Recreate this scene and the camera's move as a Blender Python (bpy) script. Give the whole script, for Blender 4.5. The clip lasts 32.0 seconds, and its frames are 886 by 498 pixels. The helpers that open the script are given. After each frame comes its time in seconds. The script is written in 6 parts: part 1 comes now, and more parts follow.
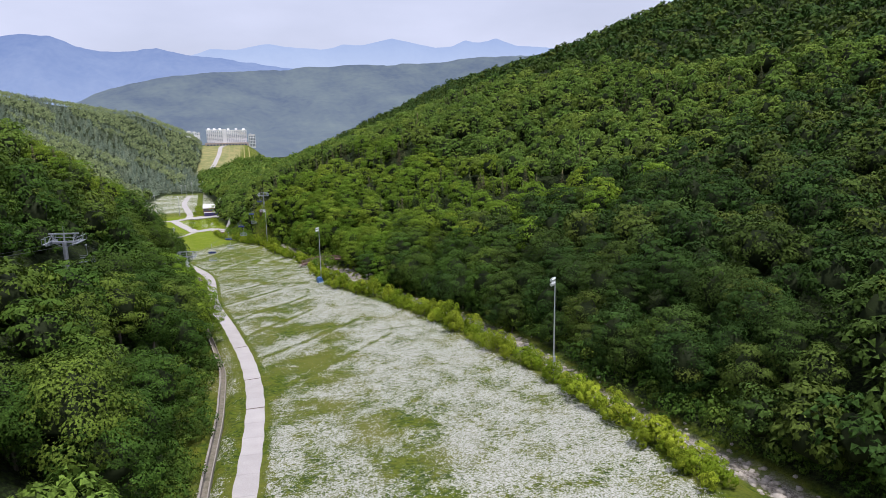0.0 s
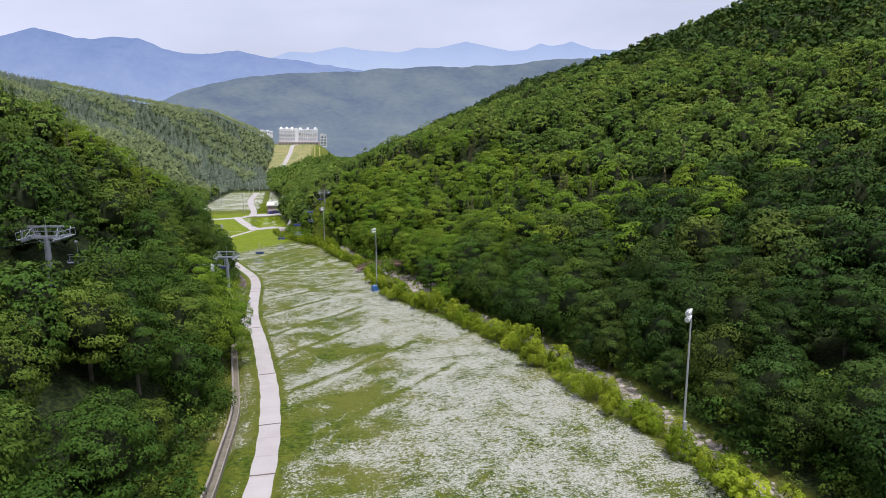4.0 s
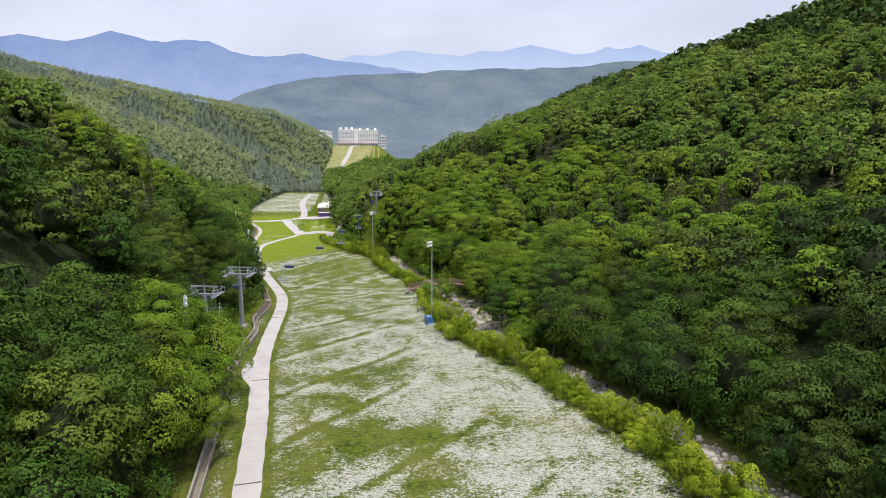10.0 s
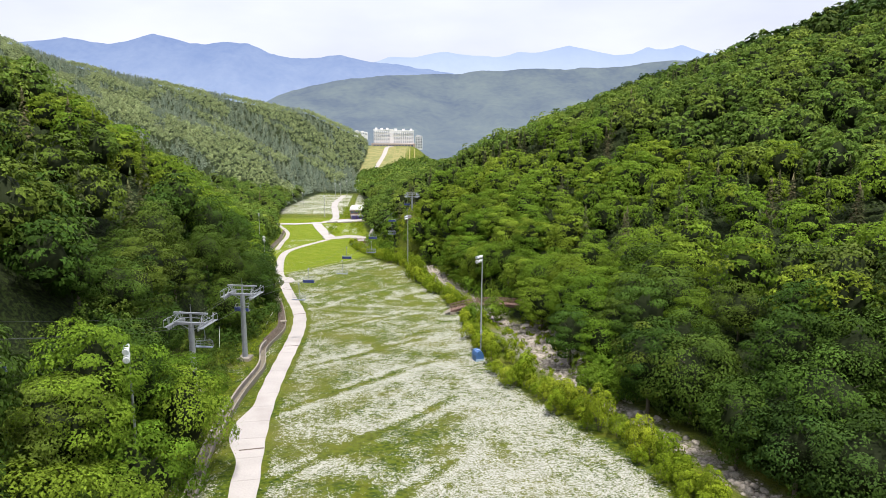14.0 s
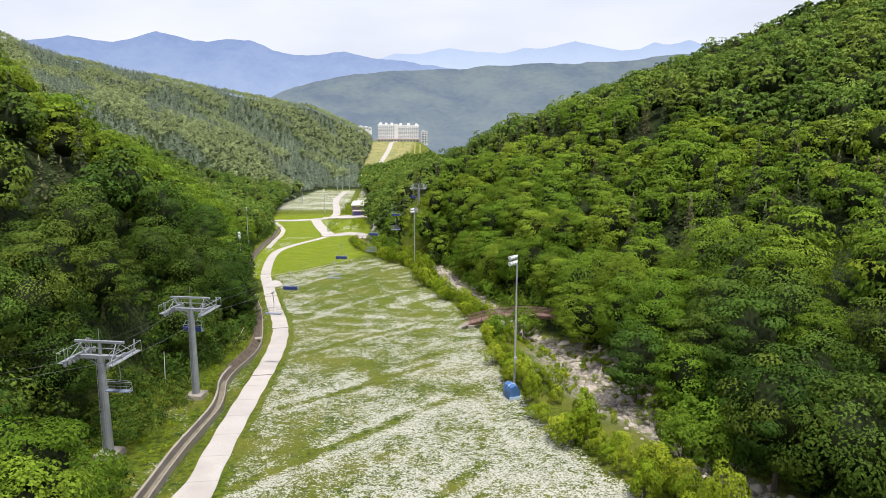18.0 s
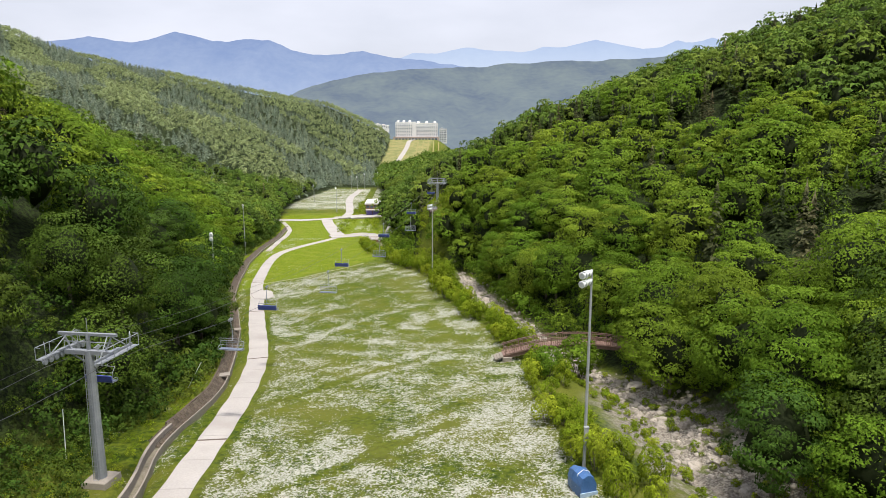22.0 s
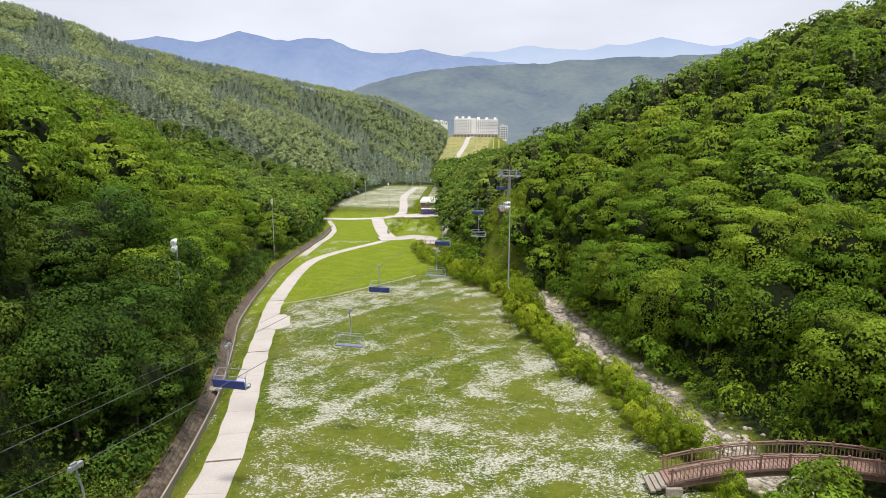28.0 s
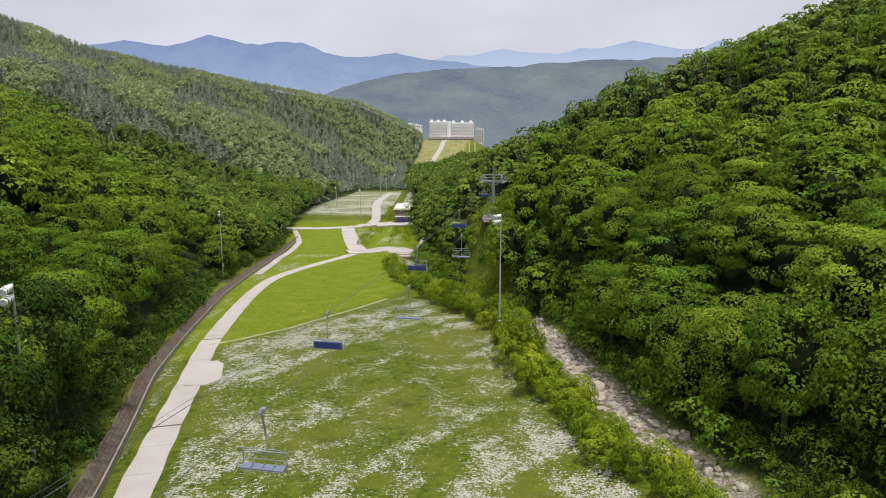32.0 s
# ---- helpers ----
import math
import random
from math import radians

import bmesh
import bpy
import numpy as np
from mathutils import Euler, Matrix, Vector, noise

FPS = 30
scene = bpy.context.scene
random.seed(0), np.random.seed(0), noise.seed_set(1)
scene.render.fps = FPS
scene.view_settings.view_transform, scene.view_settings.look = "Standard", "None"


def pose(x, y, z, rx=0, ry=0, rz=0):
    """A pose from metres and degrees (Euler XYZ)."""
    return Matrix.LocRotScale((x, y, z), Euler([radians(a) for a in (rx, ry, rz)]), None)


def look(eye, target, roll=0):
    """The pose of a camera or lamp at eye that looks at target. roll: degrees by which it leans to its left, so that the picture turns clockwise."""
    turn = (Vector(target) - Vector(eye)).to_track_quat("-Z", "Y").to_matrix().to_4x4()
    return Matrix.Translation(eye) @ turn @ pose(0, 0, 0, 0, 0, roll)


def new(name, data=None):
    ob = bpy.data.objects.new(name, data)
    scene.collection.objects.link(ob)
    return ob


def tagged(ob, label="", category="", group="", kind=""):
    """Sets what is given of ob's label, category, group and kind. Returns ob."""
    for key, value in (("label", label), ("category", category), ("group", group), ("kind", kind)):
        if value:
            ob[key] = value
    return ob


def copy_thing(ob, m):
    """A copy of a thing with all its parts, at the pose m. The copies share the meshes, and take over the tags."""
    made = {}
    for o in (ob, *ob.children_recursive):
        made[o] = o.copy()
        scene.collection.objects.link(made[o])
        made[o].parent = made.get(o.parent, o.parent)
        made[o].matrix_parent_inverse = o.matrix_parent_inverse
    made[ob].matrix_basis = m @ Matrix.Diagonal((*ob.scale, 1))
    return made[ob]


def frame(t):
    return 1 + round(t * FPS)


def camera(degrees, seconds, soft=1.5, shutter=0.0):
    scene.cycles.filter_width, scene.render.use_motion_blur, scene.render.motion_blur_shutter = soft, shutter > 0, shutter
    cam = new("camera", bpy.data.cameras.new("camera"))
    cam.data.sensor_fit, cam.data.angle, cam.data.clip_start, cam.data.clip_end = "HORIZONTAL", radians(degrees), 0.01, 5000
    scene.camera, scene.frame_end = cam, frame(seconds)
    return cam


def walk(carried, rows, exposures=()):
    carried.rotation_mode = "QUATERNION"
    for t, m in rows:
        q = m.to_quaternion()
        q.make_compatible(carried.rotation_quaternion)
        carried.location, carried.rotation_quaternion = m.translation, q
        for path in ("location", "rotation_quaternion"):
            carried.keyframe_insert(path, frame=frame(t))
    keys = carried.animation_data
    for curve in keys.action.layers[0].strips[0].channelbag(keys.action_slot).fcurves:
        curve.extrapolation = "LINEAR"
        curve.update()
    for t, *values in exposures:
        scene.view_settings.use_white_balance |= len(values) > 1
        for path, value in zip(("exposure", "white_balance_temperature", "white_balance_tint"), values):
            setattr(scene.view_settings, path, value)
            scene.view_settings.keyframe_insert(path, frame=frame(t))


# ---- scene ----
cam = camera(67.03, 32.0, soft=0.8)
PATH = [
    (0, (-0.00, -0.00, 50.00), (6.427, 18.549, 46.173), -0.84),
    (0.5, (1.11, 3.47, 49.25), (7.530, 22.022, 45.436), -0.84),
    (1, (2.14, 6.97, 48.56), (8.493, 25.549, 44.769), -0.78),
    (1.5, (3.09, 10.48, 47.92), (9.402, 29.074, 44.133), -0.73),
    (2, (4.03, 14.01, 47.31), (10.193, 32.657, 43.528), -0.75),
    (2.5, (4.99, 17.59, 46.74), (10.322, 36.492, 42.989), -0.38),
    (3, (5.92, 21.16, 46.25), (10.615, 40.241, 42.540), -0.18),
    (3.5, (6.78, 24.69, 45.71), (11.402, 43.793, 42.011), -0.14),
    (5.5, (10.00, 39.43, 44.04), (13.831, 58.715, 40.370), -0.06),
    (6, (10.56, 43.02, 43.67), (14.312, 62.314, 40.001), 0.06),
    (6.5, (11.09, 46.64, 43.27), (14.766, 65.960, 39.629), 0.15),
    (7, (11.58, 50.28, 42.84), (15.230, 69.609, 39.212), 0.19),
    (7.5, (12.03, 53.81, 42.45), (15.534, 73.169, 38.832), 0.25),
    (8, (12.43, 57.27, 42.06), (15.764, 76.652, 38.445), 0.29),
    (8.5, (12.82, 60.72, 41.68), (16.034, 80.131, 38.069), 0.34),
    (9, (13.19, 64.22, 41.32), (16.352, 83.637, 37.720), 0.32),
    (9.5, (13.48, 67.74, 40.90), (16.605, 87.165, 37.324), 0.31),
    (10, (13.69, 71.27, 40.49), (16.487, 90.748, 36.924), 0.42),
    (10.5, (13.89, 74.85, 40.07), (16.407, 94.373, 36.524), 0.48),
    (11, (14.02, 78.47, 39.68), (16.509, 98.002, 36.149), 0.54),
    (11.5, (14.12, 82.07, 39.31), (16.485, 101.617, 35.787), 0.54),
    (12, (14.24, 85.63, 38.96), (16.300, 105.216, 35.456), 0.58),
    (12.5, (14.35, 89.16, 38.68), (16.382, 108.744, 35.170), 0.62),
    (13, (14.45, 92.71, 38.45), (16.483, 112.293, 34.930), 0.69),
    (13.5, (14.54, 96.29, 38.07), (16.523, 115.883, 34.559), 0.61),
    (14, (14.66, 99.89, 37.58), (16.436, 119.498, 34.072), 0.48),
    (14.5, (14.78, 103.52, 37.00), (16.444, 123.137, 33.485), 0.37),
    (16.5, (15.04, 117.68, 34.39), (16.693, 137.292, 30.849), 0.29),
    (17, (15.14, 121.32, 33.73), (16.780, 140.938, 30.176), 0.27),
    (17.5, (15.26, 124.97, 33.05), (16.888, 144.585, 29.500), 0.25),
    (18, (15.43, 128.57, 32.42), (17.044, 148.186, 28.852), 0.18),
    (18.5, (15.58, 132.18, 31.76), (17.139, 151.801, 28.197), 0.16),
    (19, (15.74, 135.72, 31.03), (17.278, 155.339, 27.465), 0.09),
    (19.5, (15.88, 139.26, 30.33), (17.427, 158.879, 26.746), 0.04),
    (20, (15.99, 142.81, 29.82), (17.484, 162.425, 26.241), 0.14),
    (20.5, (16.11, 146.32, 29.34), (17.468, 165.953, 25.762), 0.15),
    (21, (16.27, 149.81, 28.89), (17.403, 169.454, 25.323), 0.09),
    (21.5, (16.41, 153.30, 28.53), (17.505, 172.951, 24.975), 0.06),
    (22, (16.57, 156.71, 28.16), (17.642, 176.360, 24.608), 0.05),
    (22.5, (16.69, 160.16, 27.77), (17.698, 179.822, 24.227), 0.02),
    (23, (16.71, 163.67, 27.47), (17.404, 183.344, 23.925), -0.03),
    (23.5, (16.68, 167.20, 27.01), (16.722, 186.887, 23.506), 0.26),
    (24, (16.66, 170.72, 26.71), (16.460, 190.404, 23.194), 0.27),
    (24.5, (16.61, 174.07, 26.46), (16.236, 193.754, 22.939), 0.22),
    (25, (16.39, 177.39, 26.15), (16.017, 197.078, 22.632), 0.23),
    (25.5, (16.17, 180.61, 25.81), (15.713, 200.289, 22.287), 0.33),
    (27.5, (15.03, 193.55, 23.56), (14.394, 213.226, 20.015), 0.37),
    (28, (14.66, 196.79, 23.10), (14.081, 216.467, 19.543), 0.32),
    (28.5, (14.38, 200.05, 22.72), (14.071, 219.725, 19.167), 0.23),
    (29, (14.21, 203.25, 22.44), (14.127, 222.929, 18.892), 0.14),
    (29.5, (14.08, 206.46, 22.28), (14.171, 226.142, 18.740), 0.06),
    (30, (14.07, 209.40, 22.03), (14.235, 229.087, 18.500), 0.09),
    (30.5, (14.14, 212.06, 21.80), (14.293, 231.744, 18.270), 0.02),
    (31, (14.21, 214.53, 21.68), (14.351, 234.214, 18.165), -0.03),
    (31.5, (14.24, 216.75, 21.76), (14.366, 236.451, 18.292), 0.01),
    (32, (14.24, 218.59, 21.94), (14.367, 238.289, 18.507), -0.03),
]
walk(cam, [(t, look(eye, target, roll)) for t, eye, target, roll in PATH],
     [(0, -0.25, 5900, 17), (6, -0.22, 5990, 16), (10, -0.1, 6150, 13), (13, 0.12, 6330, 12), (14.5, 0.17, 6360, 12), (17, 0.14, 6400, 11), (20, 0.02, 6450, 11), (23, 0.0, 6500, 10), (25, 0.17, 6480, 11), (28, 0.0, 6550, 10), (30, -0.29, 6550, 11), (32, -0.29, 6500, 10)])

# ---------------------------------------------------------------- world, sun
SUN_EL, SUN_AZ = radians(75), radians(160)      # height, and way it comes from (clockwise from +y)
world = bpy.data.worlds.new("world")
scene.world = world
world.use_nodes = True
wn, wl = world.node_tree.nodes, world.node_tree.links
wn.clear()
sky = wn.new("ShaderNodeTexSky")
sky.sky_type, sky.sun_disc = "NISHITA", False
sky.sun_elevation, sky.sun_rotation = SUN_EL, SUN_AZ
sky.air_density, sky.dust_density, sky.ozone_density = 1.0, 3.0, 1.0
w_co = wn.new("ShaderNodeTexCoord")
w_map = wn.new("ShaderNodeMapping")
w_map.inputs["Scale"].default_value = (1.2, 1.2, 3.5)
w_noise = wn.new("ShaderNodeTexNoise")
w_noise.inputs["Scale"].default_value, w_noise.inputs["Detail"].default_value = 2.2, 5
w_ramp = wn.new("ShaderNodeMapRange")
w_ramp.inputs[1].default_value, w_ramp.inputs[2].default_value = 0.3, 0.75
w_ramp.inputs[3].default_value, w_ramp.inputs[4].default_value = 0.62, 0.92
w_mix = wn.new("ShaderNodeMix")
w_mix.data_type = "RGBA"
w_mix.inputs[7].default_value = (11.9, 12.2, 13.7, 1)      # thin high cloud
w_bg, w_out = wn.new("ShaderNodeBackground"), wn.new("ShaderNodeOutputWorld")
w_bg.inputs["Strength"].default_value = 0.085
wl.new(w_co.outputs["Generated"], w_map.inputs["Vector"])
wl.new(w_map.outputs[0], w_noise.inputs["Vector"])
wl.new(w_noise.outputs["Fac"], w_ramp.inputs[0])
wl.new(w_ramp.outputs[0], w_mix.inputs[0])
wl.new(sky.outputs[0], w_mix.inputs[6])
wl.new(w_mix.outputs[2], w_bg.inputs["Color"])
wl.new(w_bg.outputs[0], w_out.inputs["Surface"])
sun_data = bpy.data.lights.new("sun", "SUN")
sun_data.energy, sun_data.angle, sun_data.color = 5.0, radians(8), (1.0, 0.95, 0.86)
sun = new("sun", sun_data)
sun_way = Vector((math.sin(SUN_AZ) * math.cos(SUN_EL), math.cos(SUN_AZ) * math.cos(SUN_EL), math.sin(SUN_EL)))
sun.matrix_world = look(sun_way * 400, (0, 0, 0))


# ---------------------------------------------------------------- materials
def nodes_of(name):
    m = bpy.data.materials.new(name)
    m.use_nodes = True
    t = m.node_tree
    t.nodes.clear()
    return m, t.nodes, t.links


def surface(name, dark, light, rough=0.8, scale=1.0, fine=8.0, bump=0.3, metal=0.0, stain=None, streak=1.0, piece=0.0):
    """Two scales of variation between two colours, a stain, a bump. piece: how far single pieces differ."""
    m, n, l = nodes_of(name)
    co, mp = n.new("ShaderNodeTexCoord"), n.new("ShaderNodeMapping")
    mp.inputs["Scale"].default_value = (1, 1, streak)
    l.new(co.outputs["Object"], mp.inputs[0])
    a, b = n.new("ShaderNodeTexNoise"), n.new("ShaderNodeTexNoise")
    a.inputs["Scale"].default_value, a.inputs["Detail"].default_value = scale, 4
    b.inputs["Scale"].default_value, b.inputs["Detail"].default_value = fine, 3
    l.new(mp.outputs[0], a.inputs["Vector"]), l.new(mp.outputs[0], b.inputs["Vector"])
    add = n.new("ShaderNodeMath")
    add.operation = "MULTIPLY_ADD"
    add.inputs[1].default_value = 0.55
    half = n.new("ShaderNodeMath")
    half.operation = "MULTIPLY"
    half.inputs[1].default_value = 0.55
    l.new(b.outputs["Fac"], half.inputs[0])
    l.new(a.outputs["Fac"], add.inputs[0]), l.new(half.outputs[0], add.inputs[2])
    fac = add.outputs[0]
    if piece:
        info = n.new("ShaderNodeObjectInfo")
        pm = n.new("ShaderNodeMath")
        pm.operation, pm.inputs[1].default_value = "MULTIPLY_ADD", piece
        l.new(info.outputs["Random"], pm.inputs[0]), l.new(fac, pm.inputs[2])
        sub = n.new("ShaderNodeMath")
        sub.operation, sub.inputs[1].default_value = "SUBTRACT", piece / 2
        l.new(pm.outputs[0], sub.inputs[0])
        fac = sub.outputs[0]
    ramp = n.new("ShaderNodeValToRGB")
    ramp.color_ramp.elements[0].position, ramp.color_ramp.elements[1].position = 0.33, 0.75
    ramp.color_ramp.elements[0].color, ramp.color_ramp.elements[1].color = (*dark, 1), (*light, 1)
    l.new(fac, ramp.inputs[0])
    colour = ramp.outputs[0]
    if stain:
        s = n.new("ShaderNodeTexNoise")
        s.inputs["Scale"].default_value, s.inputs["Detail"].default_value = scale * 0.45, 6
        l.new(mp.outputs[0], s.inputs["Vector"])
        r = n.new("ShaderNodeMapRange")
        r.inputs[1].default_value, r.inputs[2].default_value, r.inputs[4].default_value = 0.52, 0.7, 0.7
        l.new(s.outputs["Fac"], r.inputs[0])
        mx = n.new("ShaderNodeMix")
        mx.data_type = "RGBA"
        mx.inputs[7].default_value = (*stain, 1)
        l.new(r.outputs[0], mx.inputs[0]), l.new(colour, mx.inputs[6])
        colour = mx.outputs[2]
    p, o = n.new("ShaderNodeBsdfPrincipled"), n.new("ShaderNodeOutputMaterial")
    p.inputs["Roughness"].default_value, p.inputs["Metallic"].default_value = rough, metal
    l.new(colour, p.inputs["Base Color"])
    if bump:
        bp = n.new("ShaderNodeBump")
        bp.inputs["Strength"].default_value, bp.inputs["Distance"].default_value = bump, 0.05
        l.new(b.outputs["Fac"], bp.inputs["Height"]), l.new(bp.outputs[0], p.inputs["Normal"])
    l.new(p.outputs[0], o.inputs[0])
    return m


def leaves(name, dark, light, warm, through_light=0.25, grain=5.0, gap_shade=(0.62, 1.3)):
    """Foliage: each leaf clump and each tree differs a little; some light passes through. A tint below -1 marks the
    core painted dark as inner shade.
    """
    m, n, l = nodes_of(name)
    geo, info, at = n.new("ShaderNodeNewGeometry"), n.new("ShaderNodeObjectInfo"), n.new("ShaderNodeAttribute")
    at.attribute_name = "tint"
    mix1, mix2 = n.new("ShaderNodeMix"), n.new("ShaderNodeMix")
    for mx in (mix1, mix2):
        mx.data_type = "RGBA"
    mix1.inputs[6].default_value, mix1.inputs[7].default_value = (*dark, 1), (*light, 1)
    mix2.inputs[7].default_value = (*warm, 1)
    soft_ = n.new("ShaderNodeMapRange")
    soft_.inputs[3].default_value, soft_.inputs[4].default_value = 0.2, 0.8
    l.new(geo.outputs["Random Per Island"], soft_.inputs[0]), l.new(soft_.outputs[0], mix1.inputs[0])
    add = n.new("ShaderNodeMath")
    add.operation = "ADD"
    l.new(info.outputs["Random"], add.inputs[0]), l.new(at.outputs["Fac"], add.inputs[1])
    fr = n.new("ShaderNodeMath")
    fr.operation = "FRACT"
    l.new(add.outputs[0], fr.inputs[0])
    pw = n.new("ShaderNodeMath")
    pw.operation, pw.inputs[1].default_value = "POWER", 2.2
    l.new(fr.outputs[0], pw.inputs[0])
    l.new(pw.outputs[0], mix2.inputs[0]), l.new(mix1.outputs[2], mix2.inputs[6])
    hs = n.new("ShaderNodeHueSaturation")
    mul = n.new("ShaderNodeMapRange")
    mul.inputs[3].default_value, mul.inputs[4].default_value = 0.7, 1.26
    wobble = n.new("ShaderNodeMath")
    wobble.operation, wobble.inputs[1].default_value = "MULTIPLY", 7.31
    fr2 = n.new("ShaderNodeMath")
    fr2.operation = "FRACT"
    l.new(fr.outputs[0], wobble.inputs[0]), l.new(wobble.outputs[0], fr2.inputs[0]), l.new(fr2.outputs[0], mul.inputs[0])
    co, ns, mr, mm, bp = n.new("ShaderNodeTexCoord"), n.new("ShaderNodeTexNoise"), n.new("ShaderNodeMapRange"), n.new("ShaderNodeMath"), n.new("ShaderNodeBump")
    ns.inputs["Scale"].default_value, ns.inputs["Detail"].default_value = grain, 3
    # noise scales the colour, painting shade into gaps between leaves
    mr.inputs[1].default_value, mr.inputs[2].default_value, mr.inputs[3].default_value, mr.inputs[4].default_value = 0.36, 0.66, *gap_shade
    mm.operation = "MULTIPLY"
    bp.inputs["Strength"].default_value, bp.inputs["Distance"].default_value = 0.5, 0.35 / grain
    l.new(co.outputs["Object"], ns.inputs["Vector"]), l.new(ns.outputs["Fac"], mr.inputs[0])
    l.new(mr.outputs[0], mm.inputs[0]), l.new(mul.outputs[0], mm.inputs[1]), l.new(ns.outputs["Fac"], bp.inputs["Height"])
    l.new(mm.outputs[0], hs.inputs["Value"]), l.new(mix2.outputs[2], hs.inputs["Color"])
    # the crown core gets a near-black green for the shade inside
    inner, core_shade = n.new("ShaderNodeMath"), n.new("ShaderNodeMix")
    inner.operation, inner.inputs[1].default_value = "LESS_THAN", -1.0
    core_shade.data_type = "RGBA"
    core_shade.inputs[7].default_value = (0.022, 0.030, 0.012, 1)
    l.new(at.outputs["Fac"], inner.inputs[0]), l.new(inner.outputs[0], core_shade.inputs[0]), l.new(hs.outputs[0], core_shade.inputs[6])
    p, t, ms, o = n.new("ShaderNodeBsdfPrincipled"), n.new("ShaderNodeBsdfTranslucent"), n.new("ShaderNodeMixShader"), n.new("ShaderNodeOutputMaterial")
    l.new(bp.outputs[0], p.inputs["Normal"])
    p.inputs["Roughness"].default_value = 0.6
    p.inputs["Specular IOR Level"].default_value = 0.04
    ms.inputs[0].default_value = through_light
    l.new(core_shade.outputs[2], p.inputs["Base Color"]), l.new(core_shade.outputs[2], t.inputs[0])
    l.new(p.outputs[0], ms.inputs[1]), l.new(t.outputs[0], ms.inputs[2]), l.new(ms.outputs[0], o.inputs[0])
    return m


def plain(name, colour, rough=0.5, metal=0.0):
    return surface(name, tuple(c * 0.82 for c in colour), tuple(min(1, c * 1.12) for c in colour), rough, 1.3, 14, 0.08, metal)


# dark copy of the broadleaf: shade put into its colour
LEAF_SHADED = leaves("broadleaf", (0.025, 0.062, 0.010), (0.060, 0.113, 0.015), (0.105, 0.148, 0.02), 0.12, 7.0)
# two bright copies: light put into the colour against the crowns' own shadow
LEAF_LIT = leaves("lit_leaf", (0.090, 0.182, 0.016), (0.172, 0.280, 0.025), (0.225, 0.305, 0.03), 0.42, 7.0)
LEAF_LIT_WOOD = leaves("lit_woodland_leaf", (0.102, 0.192, 0.019), (0.185, 0.290, 0.027), (0.235, 0.312, 0.03), 0.42, 3.2)
# blue raised in this leaf colour to imitate haze on distant woods
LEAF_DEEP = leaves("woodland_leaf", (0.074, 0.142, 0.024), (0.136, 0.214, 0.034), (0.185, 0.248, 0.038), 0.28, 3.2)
# darkest leaf copy: cloud shade painted into the right-hand woods
LEAF_CLOUDED = leaves("clouded_leaf", (0.022, 0.054, 0.012), (0.048, 0.090, 0.016), (0.088, 0.118, 0.02), 0.12, 2.6)
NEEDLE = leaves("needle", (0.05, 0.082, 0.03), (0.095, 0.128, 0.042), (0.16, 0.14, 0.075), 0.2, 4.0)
# base colours lifted towards grey: haze painted into the far trees
HAZE_NEEDLE = leaves("hazed_needle", (0.165, 0.215, 0.17), (0.225, 0.275, 0.20), (0.27, 0.31, 0.20), 0.3, 0.9, (0.85, 1.15))
HAZE_LEAF = leaves("hazed_leaf", (0.22, 0.275, 0.135), (0.285, 0.34, 0.155), (0.33, 0.38, 0.17), 0.35, 0.9, (0.85, 1.15))
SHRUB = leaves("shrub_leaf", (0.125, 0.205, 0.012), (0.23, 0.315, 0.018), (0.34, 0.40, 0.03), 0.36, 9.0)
BARK = surface("bark", (0.06, 0.05, 0.04), (0.17, 0.14, 0.11), 0.9, 2, 14, 0.6, streak=0.3)
CONCRETE = surface("pale_concrete", (0.34, 0.315, 0.30), (0.44, 0.41, 0.39), 0.85, 0.25, 6, 0.2, stain=(0.29, 0.262, 0.242), piece=0.12)
KERB = surface("kerb_concrete", (0.20, 0.175, 0.15), (0.33, 0.295, 0.255), 0.9, 0.6, 9, 0.3, stain=(0.25, 0.22, 0.18))
STONE = surface("lining_stone", (0.050, 0.036, 0.027), (0.140, 0.106, 0.080), 0.9, 0.8, 6, 0.7, stain=(0.13, 0.12, 0.07), piece=0.35)
# dark brown paints the shade inside the ditch; the cross drains share it
DITCH = surface("ditch_floor", (0.06, 0.045, 0.034), (0.17, 0.13, 0.10), 0.95, 0.7, 5, 0.8)
BOULDER = surface("river_stone", (0.17, 0.148, 0.122), (0.43, 0.385, 0.33), 0.85, 1.2, 7, 0.6, stain=(0.2, 0.17, 0.13), piece=0.35)
GALV = surface("galvanised_steel", (0.23, 0.25, 0.28), (0.37, 0.39, 0.43), 0.5, 1.5, 20, 0.05, metal=0.35)
PALE = plain("white_lamp_housing", (0.82, 0.83, 0.85), 0.35)
BLUE = surface("blue_pad", (0.05, 0.07, 0.30), (0.085, 0.115, 0.43), 0.6, 2, 20, 0.1)
SLATE = plain("blue_grey_seat", (0.16, 0.19, 0.27), 0.55)
CABLE = plain("steel_cable", (0.09, 0.095, 0.10), 0.6, 0.3)
TIMBER = surface("bridge_timber", (0.145, 0.085, 0.068), (0.28, 0.18, 0.145), 0.75, 1.5, 12, 0.4, streak=0.4, piece=0.25)
MAST_GREY = plain("mast_grey", (0.36, 0.37, 0.38), 0.6)
BLACK = plain("painted_shade", (0.02, 0.02, 0.022), 0.8)


# ---------------------------------------------------------------- lattice noise and the lie of the land
def lattice(ix, iy, seed):
    h = np.sin(ix * 127.1 + iy * 311.7 + seed * 74.7) * 43758.5453
    return h - np.floor(h)


